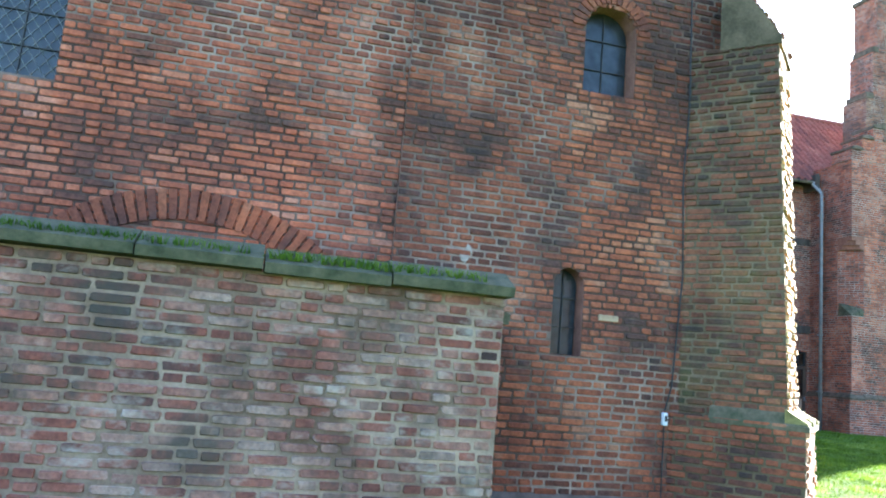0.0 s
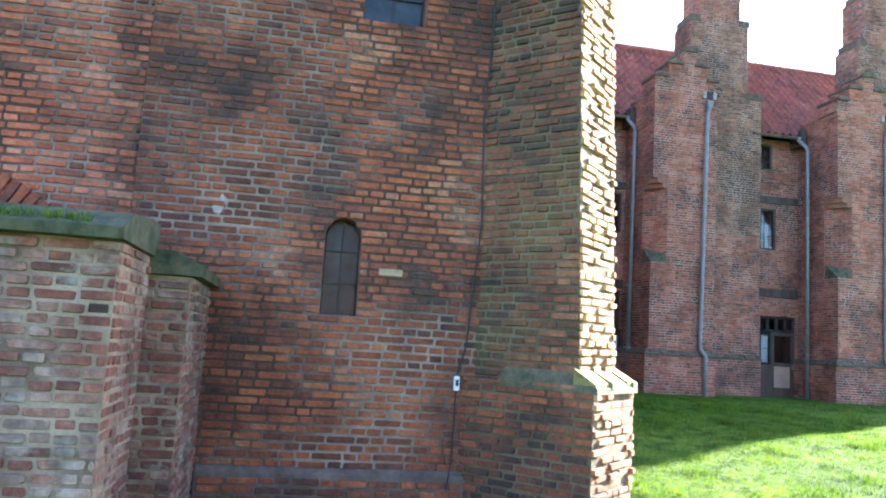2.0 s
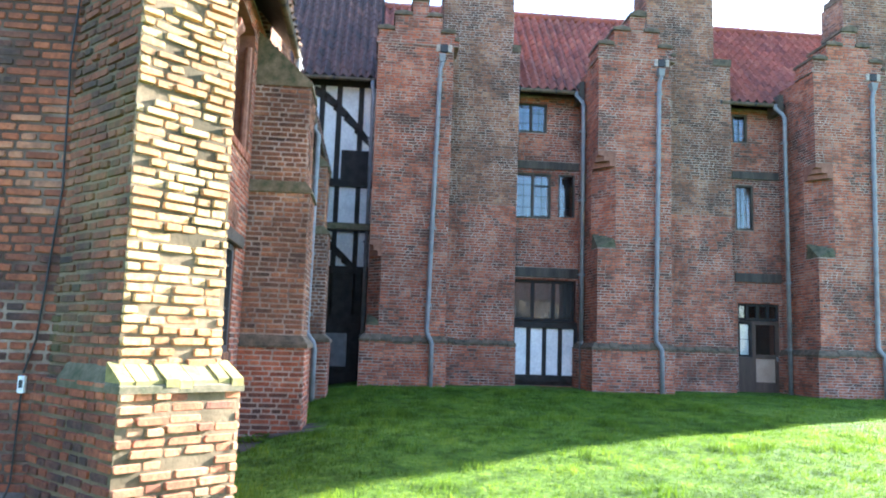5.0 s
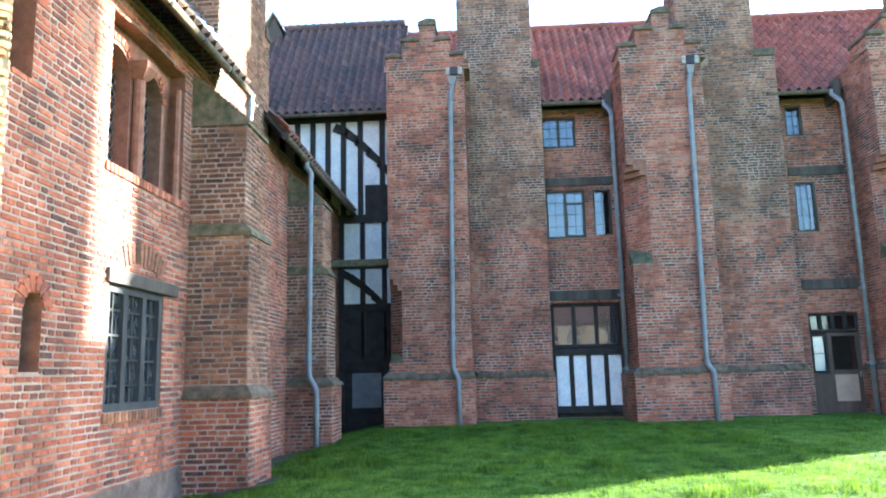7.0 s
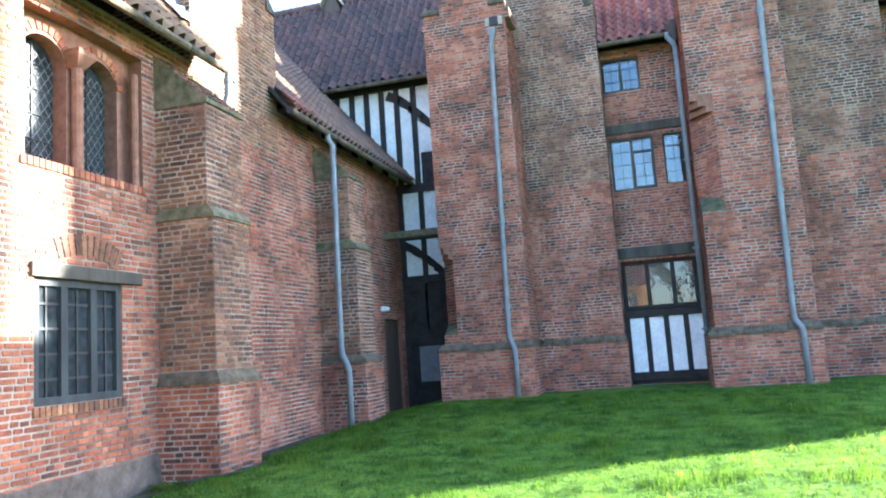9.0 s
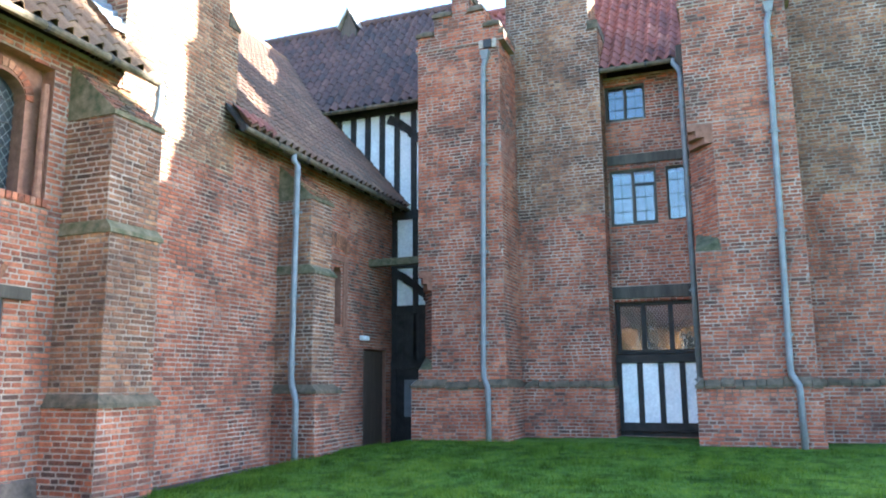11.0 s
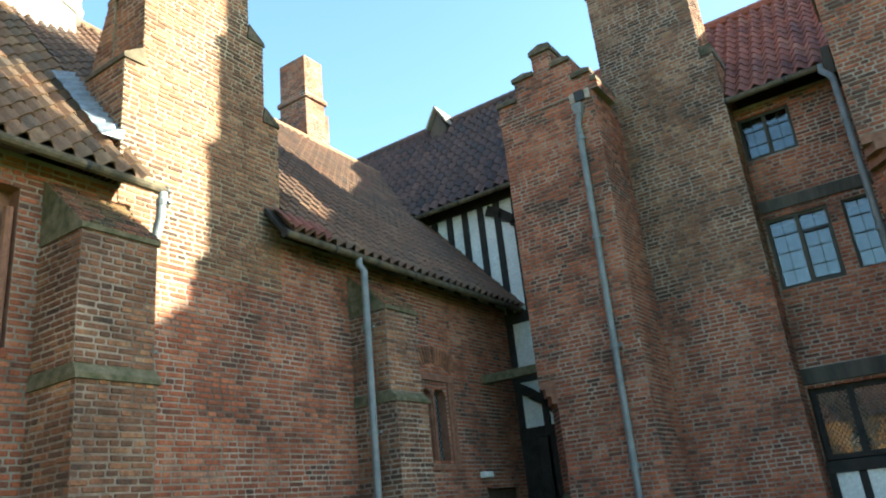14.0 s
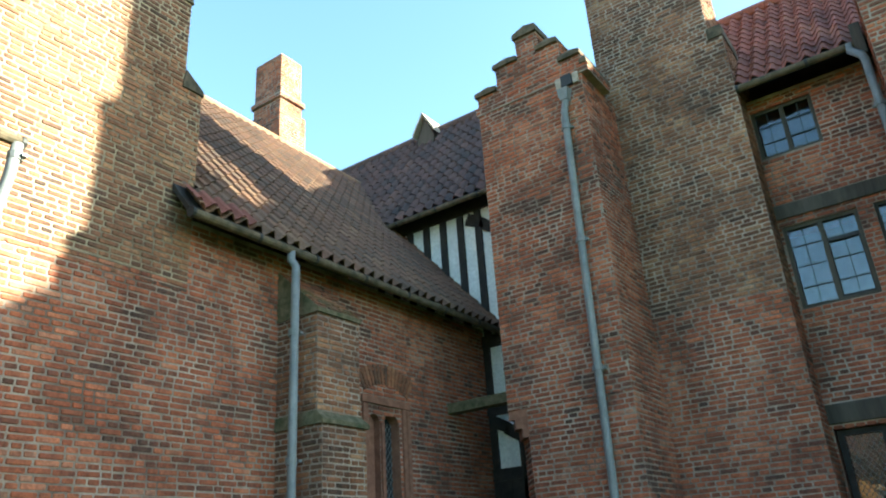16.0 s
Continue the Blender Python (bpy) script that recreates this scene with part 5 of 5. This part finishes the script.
downpipe([(EX + .04, 11.36, 5.62), (EX + .03, 11.34, 5.3), (4.50, 11.32, 5.0), (4.46, 11.32, 4.8), (4.46, 11.32, .5)], .05, [(4.58, 11.36, 5.5), (4.46, 11.32, 3.9), (4.46, 11.32, 2.2)], "grey downpipe behind the buttress")

# ---- windows of the range ----
RW = dict(o=(0, RY, 0), u=(1, 0, 0), n=(0, -1, 0))
bx = BAYS[0]
window("window_10", a=bx + .02, b=bx + .82, z0=7.0, z1=7.76, inset=.06, fw=.05, cols=2, bars=(2, 3), label="small two-light casement in dark oak frame", **RW)
window("window_11", a=bx + .04, b=bx + .95, z0=4.82, z1=5.96, inset=.06, fw=.05, cols=2, bars=(2, 4), label="leaded casement reflecting blue sky", **RW)
cs = empty("opening_casement", (0, 0, 0))
for x0, x1, z0, z1 in ((.50, .92, 5.62, 5.66), (.50, .92, 4.86, 4.90), (.50, .535, 4.90, 5.62), (.885, .92, 4.90, 5.62)):
    bm = bmesh.new()
    box(bm, bx + x0, bx + x1, RY + .035, RY + .062, z0, z1, .004)
    part("casement_bar", bm, IRON, cs)
tagged(cs, "black iron opening casement in the leaded window", "casement", kind="structure")
window("window_12", a=bx + 1.14, b=bx + 1.56, z0=4.86, z1=5.96, inset=.06, fw=.04, cols=1, bars=(2, 4), label="narrow leaded casement", **RW)
window("window_13", a=bx + .04, b=bx + 1.58, z0=2.3, z1=3.3, inset=.10, fw=.07, cols=3, bars=(1, 1), lattice=.085, glass=DARKGLASS, frame_m=OAK_BLACK, label="three-light leaded lattice window in black oak", **RW)
bx = BAYS[1]
window("window_14", a=bx + .55, b=bx + .95, z0=7.05, z1=7.8, inset=.06, fw=.05, cols=1, bars=(2, 3), label="small casement in dark oak frame", **RW)
window("window_15", a=bx + .6, b=bx + 1.08, z0=4.78, z1=5.95, inset=.06, fw=.05, cols=1, bars=(3, 3), label="casement window with pale blue reflections", **RW)
window("window_16", a=bx + .62, b=bx + 1.7, z0=2.5, z1=2.92, inset=.08, fw=.06, cols=4, bars=(1, 1), frame_m=OAK_BLACK, label="row of small lights over the glazed door", **RW)
window("window_17", a=bx + .64, b=bx + 1.0, z0=1.6, z1=2.46, inset=.08, fw=.05, cols=1, bars=(1, 2), frame_m=OAK_BLACK, label="side light of the door with white blind", **RW)
for bx, x0, x1, z0, z1 in ((BAYS[0], -.02, 1.66, 6.06, 6.26), (BAYS[0], -.02, 1.66, 3.36, 3.6), (BAYS[1], .5, 1.75, 6.1, 6.3), (BAYS[1], .55, 1.78, 3.45, 3.68)):
    wood_beam("oak_lintel", bx + x0, bx + x1, RY - .04, RY + .2, z0, z1, "weathered grey oak lintel across the bay", category="lintel")

# timber panel below the lattice window
tp = empty("timber_panel", (0, 0, 0))
bx = BAYS[0]
for k in range(4):
    a = bx + .10 + k * .39
    bm = bmesh.new()
    box(bm, a, a + .305, RY + .02, RY + .06, 1.0, 2.12, .008)
    part("plaster_panel", bm, PLASTER, tp, "white limewashed panel")
for k in range(5):
    a = bx + .01 + k * .39
    bm = bmesh.new()
    box(bm, a - .005, a + .10, RY - .01, RY + .1, .98, 2.14, .006)
    part("stud", bm, OAK_BLACK, tp)
for z0, z1 in ((2.12, 2.28), (.84, 1.0)):
    bm = bmesh.new()
    box(bm, bx + .01, bx + 1.64, RY - .03, RY + .12, z0, z1, .008)
    part("rail", bm, OAK_BLACK, tp)
bm = bmesh.new()
box(bm, bx + .01, bx + 1.64, RY + .04, RY + .1, .4, .85)
part("base_board", bm, OAK_BLACK, tp)
tagged(tp, "black oak and white plaster panel below the lattice window", "panel", kind="structure")

# glazed door of the second bay
gd = empty("door_2", (0, 0, 0))
bx = BAYS[1]
DBROWN = bpy.data.materials["brown door"]
for x0, x1, z0, z1, nm in ((1.0, 1.09, .6, 2.48, "stile"), (1.6, 1.7, .6, 2.48, "stile"), (1.09, 1.6, 1.56, 1.66, "rail"), (1.09, 1.6, .7, .98, "rail"), (1.09, 1.6, 2.4, 2.48, "rail"), (.62, 1.0, .6, 1.58, "side_panel")):
    bm = bmesh.new()
    box(bm, bx + x0, bx + x1, RY + .04, RY + .12, z0, z1, .006)
    part(nm, bm, DBROWN, gd)
bm = bmesh.new()
box(bm, bx + 1.09, bx + 1.6, RY + .07, RY + .09, .98, 1.56)
part("panel", bm, simple("tan board", (.30, .21, .15), (.38, .28, .20), 4, .7, 40, .15), gd, "pale tan lower panel")
bm = bmesh.new()
box(bm, bx + 1.09, bx + 1.6, RY + .07, RY + .076, 1.66, 2.4)
pn = part("pane", bm, GLASS, gd)
pn.visible_shadow = False
bm = bmesh.new()
box(bm, bx + 1.62, bx + 1.66, RY + .0, RY + .04, 1.5, 1.62, .006)
part("handle", bm, PIPE, gd)
tagged(gd, "brown half-glazed door with pale lower panel", "door", kind="structure")
bm = bmesh.new()
box(bm, bx + .66, bx + .98, RY + .14, RY + .15, 1.62, 2.4)
tagged(part("window_blind", bm, WHITEPAINT), "white blind behind the side light", "blind")

# ---- small things on the gable ----
cb = empty("cable", (0, 0, 0))
bm = bmesh.new()
tube(bm, [(3.72, GY - .055, 5.5), (3.74, GY - .055, 4.2), (3.70, GY - .055, 3.5), (3.73, GY - .055, 2.6), (3.66, GY - .055, 1.6), (3.60, GY - .055, 1.38)], .007, 6)
part("upper_run", bm, IRON, cb)
bm = bmesh.new()
tube(bm, [(3.60, GY - .055, 1.25), (3.59, GY - .06, .7), (3.55, GY - .12, .5)], .006, 6)
part("lower_run", bm, IRON, cb)
tagged(cb, "thin dark cable clipped down the brick wall", "cable")
jb = empty("junction_box", (3.60, GY - .035, 1.31))
bm = bmesh.new()
box(bm, -.022, .022, -.04, 0, -.055, .055, .008)
part("body", bm, WHITEPLASTIC, jb)
bm = bmesh.new()
box(bm, -.010, .012, -.047, -.043, -.02, .03)
part("sticker", bm, GREYWOOD, jb)
tagged(jb, "small white plastic box on the brick wall", "junction box")


# ---- weeds along the wall foot ----
def weeds(name, spots, seed, label):
    rng = random.Random(seed)
    v, f = [], []
    for x, y, r, hmax, cnt in spots:
        for _ in range(cnt):
            a, q = rng.random() * 6.283, r * math.sqrt(rng.random())
            px, py = x + q * math.cos(a), y + q * math.sin(a) * .6
            pz = ground_z(px, py) + rng.random() * hmax * (1 - .5 * q / r)
            s, b, tilt = rng.uniform(.012, .035), rng.random() * 6.283, rng.uniform(-.6, .6)
            d, e = Vector((math.cos(b), math.sin(b), tilt)) * s, Vector((-math.sin(b), math.cos(b), rng.uniform(-.3, .3))) * s * .55
            c, k = Vector((px, py, pz)), len(v)
            v += [c - d, c + e, c + d * 1.2, c - e]
            f.append((k, k + 1, k + 2, k + 3))
    tagged(mesh_object(name, v, f, BLADE), label, "weeds", kind="stuff")


weeds("weeds", [(1.95, 5.75, .30, .22, 900), (2.6, 5.85, .4, .10, 400), (3.2, 5.85, .3, .08, 260), (4.4, 10.0, .3, .12, 350), (4.7, 13.2, .8, .06, 200), (5.2, 5.0, .5, .10, 350)], 9, "low leafy green weeds at the foot of the wall")


# ---- across the lawn: houses and bare trees, seen only as reflections in the panes ----
def house(x0, x1, y0, y1, eave, ridge, m, label):
    t = empty("house", (0, 0, 0))
    n = max(2, int((x1 - x0) / 2.6))
    holes = [rect((k + .5) * (x1 - x0) / n - .5, (k + .5) * (x1 - x0) / n + .5, z, z + 1.3) for k in range(n) for z in (1.0, 3.7)]
    wall_core("wall", (x1, y1, 0), (-1, 0, 0), (0, 1, 0), rect(0, x1 - x0, -.2, eave), holes, .3, m, t, m)
    for xa, xb, ya, yb in ((x0, x0 + .3, y0, y1 - .31), (x1 - .3, x1, y0, y1 - .31), (x0, x1, y0 - .3, y0 - .01)):
        bm = bmesh.new()
        box(bm, xa, xb, ya, yb, -.2, eave)
        part("wall", bm, m, t)
    bm = bmesh.new()
    ym = .5 * (y0 + y1)
    hull(bm, [(x, y, z) for x in (x0 - .2, x1 + .2) for y, z in ((y0 - .4, eave), (y1 + .3, eave), (ym, ridge), (ym, ridge - .2))])
    part("roof", bm, TILE_DARK, t)
    for xc in (x0 + 1.0, x1 - 1.0):
        bm = bmesh.new()
        box(bm, xc - .4, xc + .4, ym - .3, ym + .3, ridge - .8, ridge + 1.2, .02)
        part("chimney", bm, RUBBED, t)
    for hole in holes:
        xs = [x1 - p[0] for p in hole]
        wn_ = empty("window")
        wn_.parent = t
        bm = bmesh.new()
        box(bm, min(xs), max(xs), y1 - .14, y1 - .13, hole[0][1], hole[2][1])
        part("pane", bm, DIMGLASS, wn_)
        for xa, xb in ((min(xs), min(xs) + .07), (max(xs) - .07, max(xs)), (.5 * (min(xs) + max(xs)) - .03, .5 * (min(xs) + max(xs)) + .03)):
            bm = bmesh.new()
            box(bm, xa, xb, y1 - .16, y1 - .08, hole[0][1], hole[2][1])
            part("frame", bm, WHITEPAINT, wn_)
    tagged(t, label, "house")


house(1.0, 9.5, -30.0, -23.0, 5.6, 8.8, brick_material("buff", False), "two-storey brick house across the lawn with white windows")
house(13.0, 22.0, -32.0, -25.0, 5.6, 9.0, simple("buff render", (.26, .21, .16), (.38, .32, .25), 2, .9, 20, .1), "two-storey buff rendered house across the lawn")


def bare_tree(x, y, height, seed):
    rng = random.Random(seed)
    t = empty("tree", (x, y, 0))
    bark = bpy.data.materials.get("bark") or simple("bark", (.05, .042, .034), (.12, .10, .08), 5, .95, 30, .6)
    bm = bmesh.new()
    tips = []
    rings = [Vector((0, 0, -.2)), Vector((.05, 0, height * .18)), Vector((.1, .05, height * .34)), Vector((.05, .12, height * .5))]
    for a, b, r in ((0, 1, .24), (1, 2, .2), (2, 3, .15)):
        tube(bm, [rings[a], rings[b]], r, 8)
    part("trunk", bm, bark, t)
    for k in range(9):
        p = rings[2].lerp(rings[3], rng.random())
        ang, ln = rng.random() * 6.283, height * rng.uniform(.22, .4)
        d = Vector((math.cos(ang), math.sin(ang), rng.uniform(.5, 1.4))).normalized()
        q = p + d * ln * .5 + Vector((0, 0, .2))
        e = q + (d + Vector((0, 0, .3))).normalized() * ln * .5
        bm = bmesh.new()
        tube(bm, [p, q], .075, 6)
        tube(bm, [q, e], .045, 6)
        part("limb", bm, bark, t)
        tips += [(q, d), (q.lerp(e, .5), d), (e, d)]
    v, f = [], []
    for q, d in tips:
        for _ in range(26):
            dd = (d + Vector((rng.uniform(-1, 1), rng.uniform(-1, 1), rng.uniform(-.4, .9)))).normalized()
            a, ln = q, rng.uniform(.5, 1.5)
            for step in range(3):
                b = a + (dd + Vector((rng.uniform(-.4, .4), rng.uniform(-.4, .4), rng.uniform(-.2, .4)))) * ln / 3
                w = Vector((rng.uniform(-1, 1), rng.uniform(-1, 1), 0)).normalized() * (.018 - .005 * step)
                k = len(v)
                v += [a - w, a + w, b + w * .6, b - w * .6]
                f.append((k, k + 1, k + 2, k + 3))
                a = b
    tagged(mesh_object("twigs", v, f, bark, t), kind="stuff")
    tagged(t, "bare winter tree with fine twigs across the lawn", "tree", "bare trees across the lawn")


for k, (tx, ty, th) in enumerate(((-6, -17, 10), (6.5, -15.5, 9), (11.3, -19, 11), (17, -17, 9.5), (26, -20, 11), (-16, -14, 11))):
    bare_tree(tx, ty, th, 900 + k)
